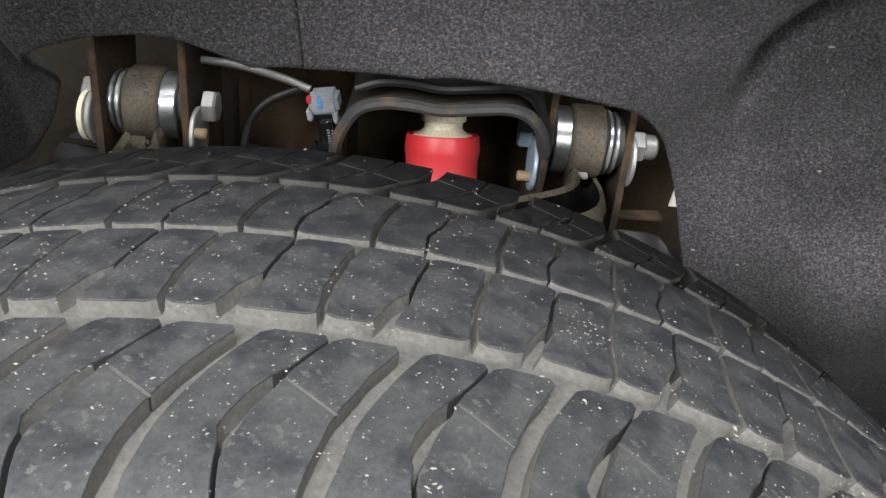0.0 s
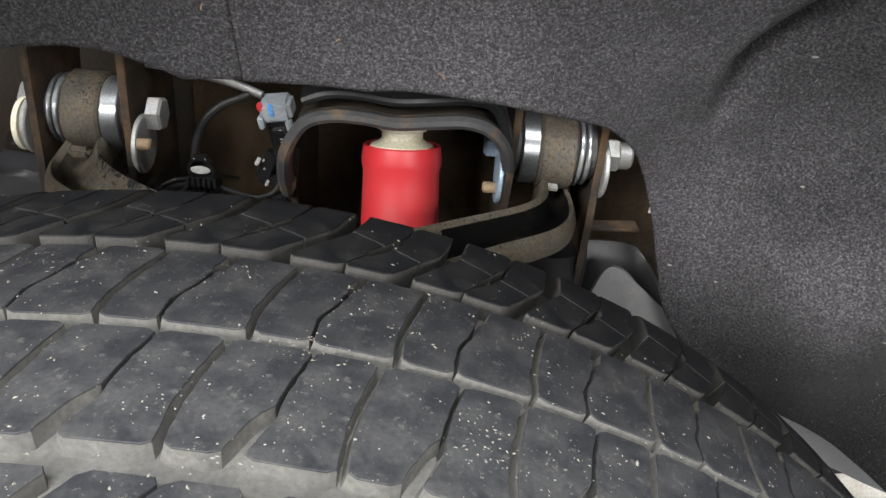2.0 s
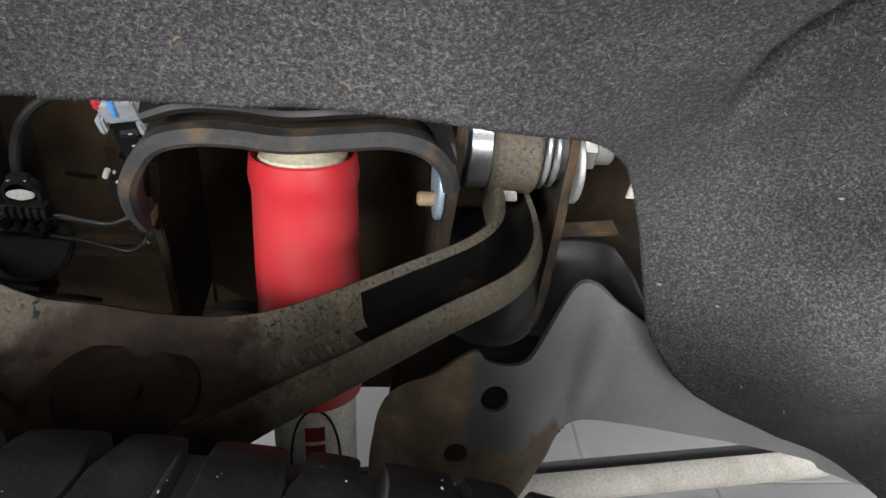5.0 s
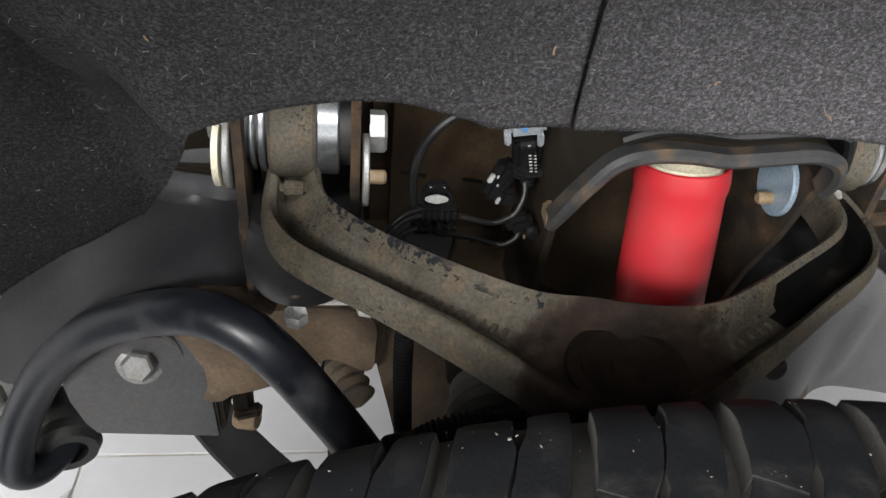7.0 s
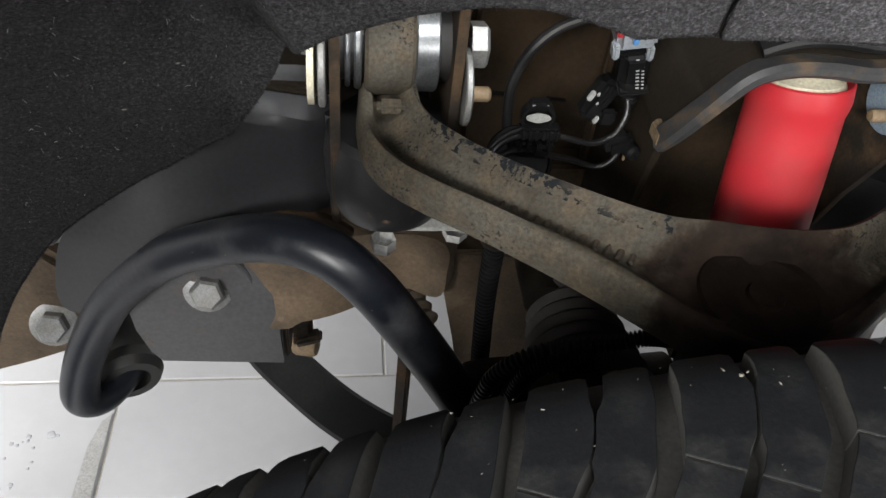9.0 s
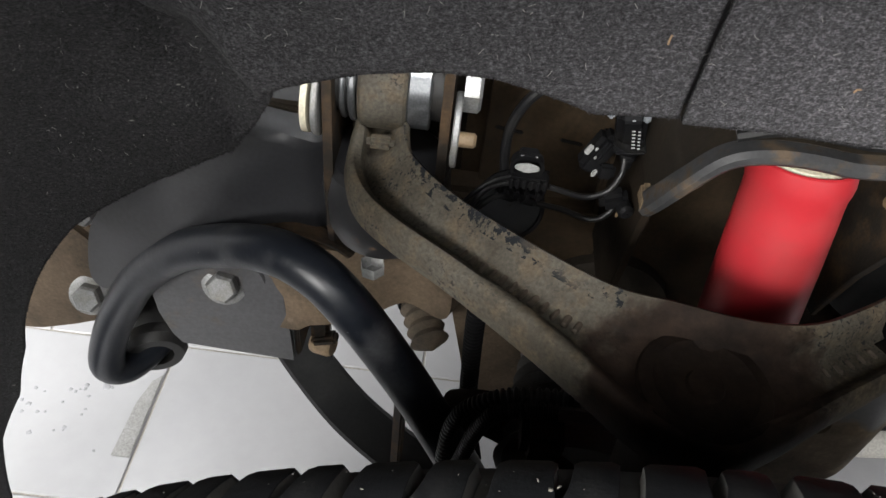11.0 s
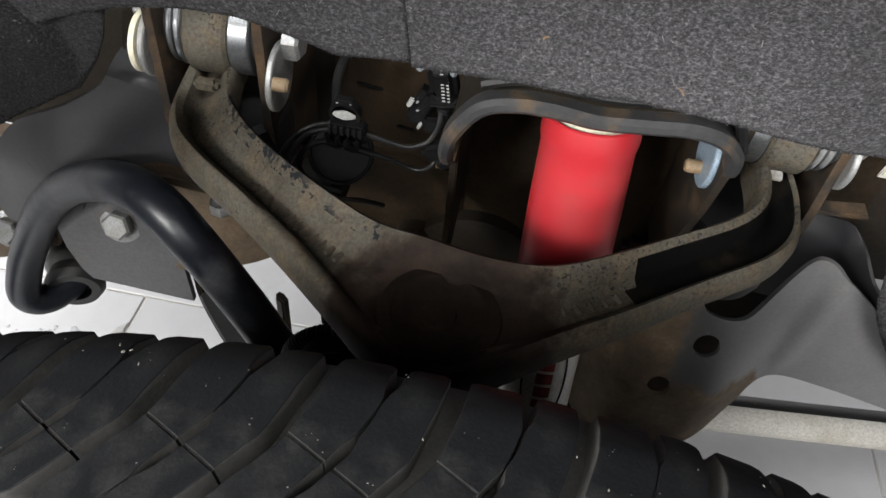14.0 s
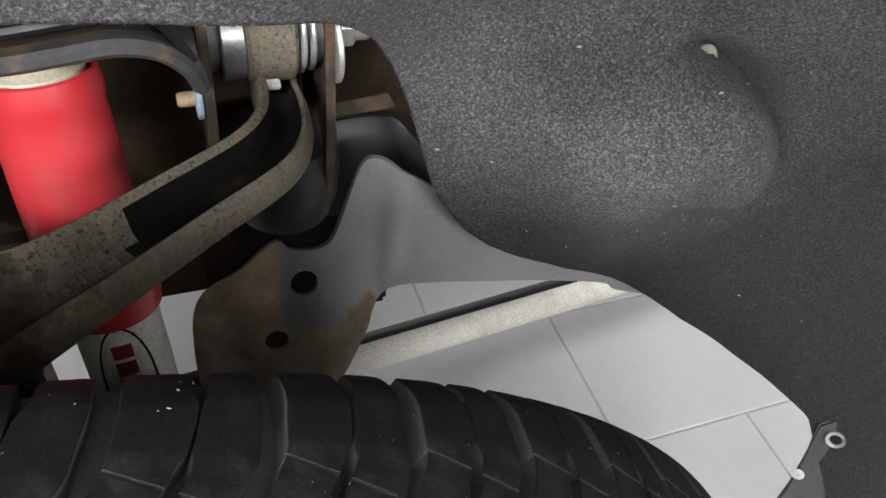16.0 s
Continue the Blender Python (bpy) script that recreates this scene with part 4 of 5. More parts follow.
# ---- control arm brackets ----
for name, label, outline in (
        ("arm_bracket", "thin rusty steel bracket plate under the control arm", [(-0.1805, 0.545, 0.81), (-0.1805, 0.545, 0.76), (-0.1805, 0.546, 0.70), (-0.1805, 0.553, 0.66), (-0.1805, 0.64, 0.63), (-0.1805, 0.64, 0.81)]),
        ("arm_bracket", "thin rusty steel bracket plate under the control arm", [(-0.2455, 0.546, 0.81), (-0.2455, 0.546, 0.75), (-0.2455, 0.545, 0.69), (-0.2455, 0.550, 0.635), (-0.2455, 0.60, 0.60), (-0.2455, 0.63, 0.81)]),
        ("arm_bracket", "thin rusty steel bracket plate with a pointed lower tip", [(0.1575, 0.560, 0.80), (0.1575, 0.557, 0.75), (0.1575, 0.555, 0.70), (0.1575, 0.557, 0.655), (0.1575, 0.566, 0.612), (0.1575, 0.590, 0.62), (0.1575, 0.63, 0.67), (0.1575, 0.63, 0.80)])):
    b = thing(name, label, "bracket", outline[0], group="control arm brackets")
    part("plate", prism(outline, (0.0055, 0, 0), 0.0012), RUSTY, b)

# ---- torsion bar ----
bar = thing("torsion_bar", "dusty pale grey steel torsion bar under the truck", "torsion bar", (0.3, 0.65, 0.34))
part("bar", sweep([(0.02, 0.623, 0.338), (0.30, 0.650, 0.338), (0.9, 0.707, 0.338), (1.6, 0.775, 0.338)], 0.0195, 28), BAR_GREY, bar)
# dark strip on the back of the bar, its shaded side put into colour
coat = bmesh.new()
skin(coat, [[Vector((0.02 + 1.58 * f, 0.623 + 0.152 * f, 0.338)) + 0.0201 * Vector((0, math.cos(radians(a)), math.sin(radians(a)))) for a in range(10, 99, 8)] for f in (k / 40 for k in range(41))], closed=False)
part("shade_strip", coat, SCUFFED, bar, "dark strip for the shaded back", smooth=60)
part("anchor_hub", lathe([(0, 0.0005), (0, 0.03), (0.07, 0.03), (0.075, 0.0005)], (0.02, 0.623, 0.338), (1, 0.096, 0), 28), FRAME, bar, "mud-brown anchor hub")

# ---- sheets bent in depth ----
def sheet(outline, holes, depth, thick, cuts=3, fine=0.012):
    """A pressed sheet: outline and round holes in x and z, depth(x, z) gives y."""
    bm = bmesh.new()
    edges = []
    loops = [outline] + [[(cx + r * math.cos(a), cz + r * math.sin(a)) for a in (2 * math.pi * k / 20 for k in range(20))] for cx, cz, r in holes]
    for loop in loops:
        vs = [bm.verts.new((x, 0, z)) for x, z in loop]
        edges += [bm.edges.new((a, b)) for a, b in zip(vs, vs[1:] + vs[:1])]
    bmesh.ops.triangle_fill(bm, use_beauty=True, use_dissolve=False, edges=edges, normal=(0, -1, 0))
    for _ in range(cuts):
        long = [e for e in bm.edges if e.calc_length() > fine]
        if long:
            bmesh.ops.subdivide_edges(bm, edges=long, cuts=1)
            bmesh.ops.triangulate(bm, faces=[f for f in bm.faces if len(f.verts) > 3])
    for v in bm.verts:
        v.co.y = depth(v.co.x, v.co.z)
    bmesh.ops.recalc_face_normals(bm, faces=bm.faces)
    bmesh.ops.solidify(bm, geom=bm.faces[:], thickness=thick)
    return bm


def smooth_outline(points, count):
    return [(p.x, p.z) for p in spline([(x, 0, z) for x, z in points], count, closed=True)]


# ---- frame rail and crossmember ----
rail = thing("frame_rail", "mud-brown steel truck frame rail", "frame rail", (0, 0.66, 0.55))
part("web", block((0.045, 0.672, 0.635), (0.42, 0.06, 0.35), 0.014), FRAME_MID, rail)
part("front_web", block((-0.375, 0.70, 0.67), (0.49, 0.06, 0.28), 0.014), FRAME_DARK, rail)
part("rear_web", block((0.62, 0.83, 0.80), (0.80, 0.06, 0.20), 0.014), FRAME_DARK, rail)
CROSS = smooth_outline([(-0.33, 0.575), (-0.283, 0.590), (-0.24, 0.575), (-0.20, 0.565), (-0.155, 0.565), (-0.150, 0.53), (-0.156, 0.500), (-0.197, 0.502), (-0.235, 0.492), (-0.268, 0.489), (-0.285, 0.478), (-0.33, 0.49)], 60)
member = thing("crossmember", "mud-brown steel crossmember below the bump stop", "crossmember", (-0.22, 0.64, 0.49))
part("face", sheet(CROSS, [], lambda x, z: 0.625 - 0.10 * abs(z - 0.535) - 0.012 * math.sin(40 * x), 0.02), MUD, member)
part("upper_face", block((-0.250, 0.634, 0.602), (0.10, 0.03, 0.07), 0.008), MUD, member)
part("ledge", sweep(spline([(-0.295, 0.575, 0.605), (-0.275, 0.580, 0.612), (-0.25, 0.580, 0.606), (-0.235, 0.58, 0.595)], 20), 0.006, 10), RUSTY, member, "rust-edged ledge")
post = thing("frame_post", "mud-brown steel post behind a corrugated conduit", "frame post", (-0.13, 0.63, 0.30))
part("post", prism([(-0.165, 0.62, 0.535), (-0.158, 0.62, 0.50), (-0.143, 0.62, 0.43), (-0.125, 0.62, 0.33), (-0.066, 0.62, 0.33), (-0.064, 0.62, 0.535), (-0.15, 0.62, 0.535)], (0, 0.05, 0), 0.008), MUD, post)
part("upper_web", block((-0.135, 0.640, 0.570), (0.17, 0.03, 0.11), 0.006), FRAME_MID, post)

# ---- front horn: black pressed bracket that follows the liner ----
HORN = smooth_outline([(-0.252, 0.706), (-0.285, 0.707), (-0.300, 0.699), (-0.312, 0.678), (-0.348, 0.652), (-0.395, 0.625), (-0.425, 0.590), (-0.440, 0.555), (-0.448, 0.515), (-0.436, 0.505), (-0.415, 0.535), (-0.395, 0.560), (-0.357, 0.592), (-0.315, 0.608), (-0.279, 0.617), (-0.255, 0.616), (-0.244, 0.622), (-0.243, 0.66), (-0.2455, 0.69)], 80)
horn = thing("front_bracket", "satin black pressed steel bracket along the liner", "bracket", (-0.34, 0.60, 0.58))
part("panel", sheet(HORN, [], lambda x, z: 0.583 + 0.03 * ease(0.685, 0.71, z) - 0.010 * ease(0.64, 0.58, z) + 0.02 * ease(-0.35, -0.47, x) + 0.006 * ease(-0.262, -0.245, x), 0.006), HORN_PAINT, horn)
part("top", prism([(-0.246, 0.592, 0.703), (-0.298, 0.600, 0.703), (-0.33, 0.66, 0.69), (-0.246, 0.66, 0.71)], (0, 0, -0.006), 0.002), FRAME_DARK, horn)
part("return_edge", sweep(spline([(-0.246, 0.578, 0.697), (-0.2445, 0.577, 0.66), (-0.2435, 0.574, 0.625)], 16), 0.0035, 10), HORN_PAINT, horn)
mud = thing("frame_horn", "mud-brown front frame horn with a flanged bolt", "frame horn", (-0.48, 0.62, 0.44))
part("plate", prism([(-0.62, 0.622, 0.56), (-0.47, 0.622, 0.545), (-0.44, 0.618, 0.515), (-0.425, 0.615, 0.49), (-0.435, 0.615, 0.44), (-0.463, 0.618, 0.426), (-0.50, 0.622, 0.400), (-0.54, 0.624, 0.382), (-0.64, 0.626, 0.37)], (0, 0.05, 0), 0.006), MUD, mud)


def flange_bolt(label, at, axis, across, disc, group):
    b = thing("flange_bolt", label, "bolt", at, group=group)
    axis = Vector(axis).normalized()
    flange = part("flange", lathe([(0, 0.0005), (0, disc), (0.0015, disc), (0.003, disc * 0.8), (0.003, 0.0005)], at, axis, 28), ZINC, b)
    part("head", hexagon(Vector(at) + axis * 0.003, axis, across, 0.011), ZINC, flange)
    return b


flange_bolt("pale zinc flange bolt in a muddy frame horn", (-0.470, 0.612, 0.464), (0.1, -0.85, 0.5), 0.022, 0.0185, "flange bolts")

# ---- stabilizer bar ----
sway = thing("stabilizer_bar", "glossy black steel stabilizer bar bent into a loop", "stabilizer bar", (-0.3, 0.55, 0.6))
SWAY = [(-0.38, 0.80, 0.41), (-0.40, 0.70, 0.408), (-0.418, 0.635, 0.402), (-0.440, 0.592, 0.396), (-0.453, 0.577, 0.412), (-0.445, 0.582, 0.448), (-0.427, 0.588, 0.488), (-0.402, 0.586, 0.530), (-0.362, 0.574, 0.577), (-0.318, 0.555, 0.612), (-0.277, 0.533, 0.637), (-0.247, 0.517, 0.640), (-0.223, 0.506, 0.624), (-0.199, 0.500, 0.590), (-0.176, 0.494, 0.553), (-0.150, 0.484, 0.51), (-0.12, 0.47, 0.46)]
part("bar", sweep(spline(SWAY, 150), 0.0152, 28), TUBE, sway)
part("bushing", lathe([(-0.02, 0.0155), (-0.02, 0.024), (-0.012, 0.028), (0.0, 0.026), (0.008, 0.030), (0.034, 0.028), (0.034, 0.0155)], (-0.427, 0.618, 0.402), (-0.35, 0.93, 0.06), 28), RUBBER, sway, "dirty black rubber bushing")
clamp = thing("bar_bracket", "grey painted steel bracket holding the stabilizer bar", "bracket", (-0.34, 0.61, 0.44))
CLAMP = [(-0.402, 0.520), (-0.400, 0.480), (-0.393, 0.452), (-0.386, 0.440), (-0.340, 0.437), (-0.289, 0.434), (-0.290, 0.475), (-0.293, 0.515), (-0.305, 0.540), (-0.40, 0.555)]
clamp_plate = part("plate", sheet(CLAMP, [], lambda x, z: 0.597 + 0.010 * ease(0.50, 0.55, z), 0.006), GREY_PAINT, clamp)
part("pressed_ring", lathe([(-0.004, 0.0365), (0.0015, 0.0350), (0.0025, 0.0335), (0.0015, 0.032), (-0.004, 0.0305)], (-0.341, 0.598, 0.521), (0, -1, 0.1), 48), GREY_PAINT, clamp_plate)
part("side_flange", prism([(-0.289, 0.598, 0.434), (-0.2885, 0.598, 0.475), (-0.293, 0.600, 0.515), (-0.293, 0.66, 0.515), (-0.287, 0.66, 0.434)], (0.005, 0, 0), 0.0015), RUSTY, clamp, "rust-brown side flange")
flange_bolt("pale zinc flange bolt in a grey bracket", (-0.341, 0.597, 0.521), (0.05, -0.9, 0.42), 0.022, 0.0185, "flange bolts")
flange_bolt("pale zinc flange bolt beside the felt liner", (-0.440, 0.604, 0.578), (0.05, -0.9, 0.42), 0.016, 0.011, "flange bolts")
hook = thing("hanger_hook", "rusty steel hanger with a round pin end", "hanger", (-0.275, 0.645, 0.40))
part("stem", block((-0.2765, 0.646, 0.437), (0.018, 0.016, 0.085), 0.004), RUSTY, hook)
part("foot", block((-0.272, 0.640, 0.405), (0.026, 0.014, 0.010), 0.003, Matrix.Rotation(radians(-18), 4, "Y")), RUSTY, hook)
part("pin", lathe([(0, 0.0005), (0, 0.0095), (0.004, 0.0115), (0.018, 0.0115), (0.022, 0.0095), (0.022, 0.0005)], (-0.285, 0.645, 0.392), (0.95, -0.25, 0.1), 20), BRASSY, hook)

# ---- bump stop cup ----
cup = thing("bump_stop_bracket", "scuffed black steel bump stop cup", "bracket", (-0.21, 0.56, 0.64))
part("cup", lathe([(0.0, 0.0005), (0.0, 0.026), (0.004, 0.034), (0.016, 0.0385), (0.04, 0.040), (0.058, 0.038), (0.062, 0.034), (0.062, 0.0005)], (-0.2105, 0.568, 0.637), (0, 0, 1), 36), SCUFFED, cup)
base_plate = part("base_plate", block((-0.190, 0.558, 0.6365), (0.066, 0.034, 0.0026), 0.0008), PALE, cup, "thin pale base plate")
part("bolt_head", hexagon((-0.214, 0.536, 0.635), (0, 0, -1), 0.014, 0.010), PALE, base_plate, "pale hex bolt head")
part("bolt_head", hexagon((-0.168, 0.546, 0.633), (0, 0, -1), 0.014, 0.007), PALE, base_plate, "pale hex bolt head")
part("rubber_pad", block((-0.150, 0.553, 0.648), (0.038, 0.040, 0.026), 0.007), RUBBER, cup, "black rubber pad")
rear_cup = thing("bump_stop_bracket", "dark steel cup behind the rear arm leg", "bracket", (0.13, 0.58, 0.61))
part("cup", lathe([(0.0, 0.0005), (0.0, 0.024), (0.004, 0.032), (0.016, 0.036), (0.04, 0.038), (0.065, 0.036), (0.068, 0.0005)], (0.135, 0.590, 0.600), (0, 0, 1), 36), BLACK, rear_cup)

# ---- corrugated conduit and drive shaft boot ----
conduit = thing("conduit", "black corrugated plastic cable conduit", "conduit", (-0.15, 0.53, 0.5))
path = spline([(-0.143, 0.536, 0.634), (-0.1425, 0.536, 0.586), (-0.140, 0.534, 0.535), (-0.136, 0.530, 0.483), (-0.126, 0.515, 0.44)], 220)
part("sleeve", sweep(path, lambda f: 0.0058 + 0.0012 * (1 if int(f * 220 + 0.5) % 4 < 2 else -1), 14), PLASTIC, conduit)
part("collar", lathe([(0, 0.010), (0.006, 0.0115), (0.012, 0.010), (0.012, 0.0005)], (-0.143, 0.536, 0.632), (0, 0, 1), 18), FRAME, conduit, "dusty collar")
for points in ([(-0.154, 0.478, 0.470), (-0.1530, 0.472, 0.5187), (-0.1512, 0.470, 0.5604), (-0.1417, 0.470, 0.5856), (-0.1169, 0.470, 0.6045), (-0.0801, 0.470, 0.6091), (-0.0573, 0.470, 0.6148), (-0.0351, 0.470, 0.6103), (-0.018, 0.468, 0.600)],
               [(-0.1445, 0.466, 0.470), (-0.1436, 0.462, 0.5179), (-0.1402, 0.462, 0.5466), (-0.1357, 0.462, 0.5731), (-0.1281, 0.462, 0.5928), (-0.1126, 0.462, 0.6022), (-0.090, 0.462, 0.6040)]):
    run = thing("conduit", "black corrugated conduit arched over the drive shaft", "conduit", points[0], group="arched conduits")
    path = spline(points, 30 * len(points))
    part("sleeve", sweep(path, lambda f: 0.0046 + 0.0009 * (1 if int(f * (len(path) - 1) + 0.5) % 4 < 2 else -1), 12), WIRE, run)
boot = thing("shaft_boot", "dirty black rubber drive shaft bellows", "shaft boot", (-0.09, 0.5, 0.5))
prof = []
for k in range(9):
    r = 0.024 + 0.0024 * k
    prof += [(0.012 * k, r), (0.012 * k + 0.006, r + 0.006)]
part("bellows", lathe([(0.0, 0.0005)] + prof + [(0.115, 0.045), (0.115, 0.0005)], (-0.0705, 0.575, 0.535), (0, -1, -0.05), 40), DUSTY_RUBBER, boot)
part("clamp", lathe([(0, 0.0245), (0, 0.0285), (0.007, 0.0285), (0.007, 0.0245)], (-0.0705, 0.579, 0.535), (0, -1, -0.05), 32), ZINC, boot, "dull steel band clamp")
shaft = thing("drive_shaft", "dirty dark steel drive shaft", "drive shaft", (-0.09, 0.7, 0.545))
# filler added for the dark clutter behind the bellows
part("housing", lathe([(0, 0.0005), (0, 0.045), (0.006, 0.055), (0.12, 0.058), (0.13, 0.05), (0.13, 0.0005)], (-0.040, 0.61, 0.525), (0, 1, 0), 36), FRAME_DARK, shaft, "dark round filler behind the bellows")
part("shaft", lathe([(0, 0.0005), (0, 0.016), (0.6, 0.016), (0.6, 0.0005)], (-0.09, 0.56, 0.545), (0, 1, 0), 24), FRAME_DARK, shaft)
bar_boot = thing("tie_rod_boot", "small dirty rubber tie rod bellows", "tie rod boot", (-0.20, 0.70, 0.43))
prof = []
for k in range(5):
    prof += [(0.012 * k, 0.0145), (0.012 * k + 0.006, 0.018)]
part("bellows", lathe([(0.0, 0.0005)] + prof + [(0.064, 0.0005)], (-0.193, 0.672, 0.452), (0.25, -0.6, -0.1), 28), CAKED_RUBBER, bar_boot)
part("clamp", lathe([(0, 0.0165), (0, 0.0185), (0.005, 0.0185), (0.005, 0.0165)], (-0.190, 0.665, 0.451), (0.25, -0.6, -0.1), 24), BLACK, bar_boot, "thin dark band clamp")
link = thing("stabilizer_link", "thin dark steel stabilizer link", "stabilizer link", (-0.21, 0.56, 0.30))
part("rod", prism([(-0.197, 0.565, 0.502), (-0.188, 0.558, 0.502), (-0.188, 0.558, 0.30), (-0.197, 0.565, 0.30)], (0.004, 0.006, 0), 0.0015), RUSTY, link)
# lower arm, a broad black curved pressing
lower = thing("lower_arm", "black pressed steel lower arm curving down", "lower arm", (-0.28, 0.6, 0.30))
pts = spline([(-0.345, 0.74, 0.335), (-0.322, 0.695, 0.330), (-0.285, 0.655, 0.322), (-0.238, 0.615, 0.312), (-0.176, 0.575, 0.308), (-0.08, 0.52, 0.31)], 50)
part("pressing", strip(pts, lambda f: (1.0, 0.35, 0.30), 0.048, 0.012), BLACK, lower)
knuckle = thing("steering_knuckle", "greasy dark iron steering knuckle", "knuckle", (-0.05, 0.38, 0.5))
part("upright", sweep(spline([(-0.047, 0.412, 0.695), (-0.045, 0.412, 0.66), (-0.04, 0.40, 0.60), (-0.04, 0.385, 0.52), (-0.045, 0.37, 0.42)], 30), lambda f: 0.020 + 0.026 * f, 20), CAST_DARK, knuckle)
part("steering_lug", sweep(spline([(-0.045, 0.405, 0.640), (-0.070, 0.42, 0.585), (-0.092, 0.440, 0.575), (-0.110, 0.455, 0.56)], 24), lambda f: 0.015 - 0.004 * f, 16), CAST_DARK, knuckle)
# dark mass added under the arched conduits to cover the floor
part("steering_arm", sweep(spline([(-0.085, 0.485, 0.530), (-0.105, 0.495, 0.532), (-0.128, 0.505, 0.526), (-0.150, 0.515, 0.512)], 24), lambda f: 0.021 - 0.008 * f, 16), CAST_DARK, knuckle)
part("hose_bracket", block((-0.098, 0.452, 0.592), (0.026, 0.026, 0.022), 0.005), CAST_DARK, knuckle)
part("stud_nut", hexagon((-0.047, 0.412, 0.672), (0, 0, -1), 0.03, 0.018), CAST_DARK, knuckle)

# ---- rear gusset with two holes ----
GUSSET_OUT = smooth_outline([(0.119, 0.608), (0.130, 0.602), (0.144, 0.599), (0.157, 0.602), (0.166, 0.617), (0.174, 0.636), (0.181, 0.653), (0.188, 0.659), (0.200, 0.655), (0.214, 0.642), (0.234, 0.625), (0.262, 0.603), (0.305, 0.590), (0.36, 0.565), (0.44, 0.53), (0.52, 0.475), (0.515, 0.435), (0.428, 0.468), (0.406, 0.484), (0.345, 0.503), (0.296, 0.515), (0.250, 0.526), (0.212, 0.532), (0.197, 0.524), (0.190, 0.511), (0.187, 0.497), (0.180, 0.487), (0.166, 0.474), (0.151, 0.467), (0.13, 0.452), (0.10, 0.440), (0.070, 0.445), (0.058, 0.47), (0.062, 0.536), (0.085, 0.58)], 150)
UPPER_OUT = smooth_outline([(0.125, 0.580), (0.130, 0.605), (0.15, 0.640), (0.170, 0.657), (0.192, 0.659), (0.213, 0.656), (0.229, 0.644), (0.245, 0.622), (0.275, 0.60), (0.27, 0.57), (0.21, 0.575), (0.16, 0.580)], 70)


def gusset_depth(x, z):
    y = 0.540 + 0.33 * max(z - 0.576, -0.046)
    y += (0.562 - y) * ease(0.145, 0.20, x)
    line = x - 0.205 - 0.05 * (z - 0.60)
    y -= 0.0042 * math.exp(-(line / 0.0085) ** 2) * ease(0.53, 0.56, z)
    y += 0.03 * ease(0.10, 0.06, x)
    return y


def upper_depth(x, z):
    return 0.600 - 0.024 * ease(0.215, 0.255, x) + 0.006 * ease(0.640, 0.662, z)


gus = thing("frame_gusset", "dark grey painted steel gusset, mud-brown below, with holes", "gusset", (0.15, 0.55, 0.45))
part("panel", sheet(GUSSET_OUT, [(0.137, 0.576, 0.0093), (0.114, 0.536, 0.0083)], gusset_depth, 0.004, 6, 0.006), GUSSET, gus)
part("upper_panel", sheet(UPPER_OUT, [], upper_depth, 0.004, 5, 0.007), HORN_PAINT, gus, "satin dark grey upper pressing")
# back plate, extended as dark filler so the gap behind stays dark
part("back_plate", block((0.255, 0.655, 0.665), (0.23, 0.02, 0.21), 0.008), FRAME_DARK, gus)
part("ledge", prism([(0.166, 0.574, 0.686), (0.208, 0.580, 0.684), (0.206, 0.590, 0.687), (0.166, 0.584, 0.687)], (0, 0, -0.004), 0.001), RUSTY, gus, "rust-edged ledge")
# near-black sheets added behind the holes; their colour stands in for shade
part("hole_backing", block((0.1285, 0.628, 0.485), (0.107, 0.03, 0.20), 0.006), CAST_DARK, gus, "dark backing put in for the shade behind the holes")

part("rear_backing", block((0.1775, 0.612, 0.5300), (0.085, 0.02, 0.140), 0.004), CAST_DARK, gus, "dark backing put in for the shade behind the holes")

# ---- wiring ----
disc = thing("frame_plug", "flat round black plug on the frame", "plug", (-0.134, 0.55, 0.66))
part("disc", lathe([(0, 0.0195), (0.004, 0.0195), (0.005, 0.0185), (0.005, 0.0005)], (-0.134, 0.558, 0.679), (0.1, -0.8, 0.6), 36), PLUG, disc)
part("rim", lathe([(0.004, 0.0215), (0.0065, 0.0212), (0.0065, 0.0192), (0.004, 0.0190)], (-0.134, 0.558, 0.679), (0.1, -0.8, 0.6), 36), PLASTIC, disc)


def wire(parent, name, points, radius):
    return part(name, sweep(spline(points, 14 * len(points)), radius, 10), WIRE, parent)


har = thing("sensor_wire", "thin black sensor wire looped round a clip", "wire", (-0.13, 0.55, 0.70))
wire(har, "upper_wire", [(-0.0731, 0.566, 0.7242), (-0.0724, 0.560, 0.7136), (-0.0768, 0.556, 0.7033), (-0.0830, 0.554, 0.6990), (-0.0934, 0.552, 0.6975), (-0.1122, 0.549, 0.7040), (-0.129, 0.547, 0.7070), (-0.1435, 0.543, 0.7070), (-0.153, 0.538, 0.703), (-0.160, 0.532, 0.690), (-0.1605, 0.530, 0.680), (-0.153, 0.530, 0.668), (-0.136, 0.533, 0.660), (-0.118, 0.542, 0.654), (-0.105, 0.555, 0.64)], 0.0018)
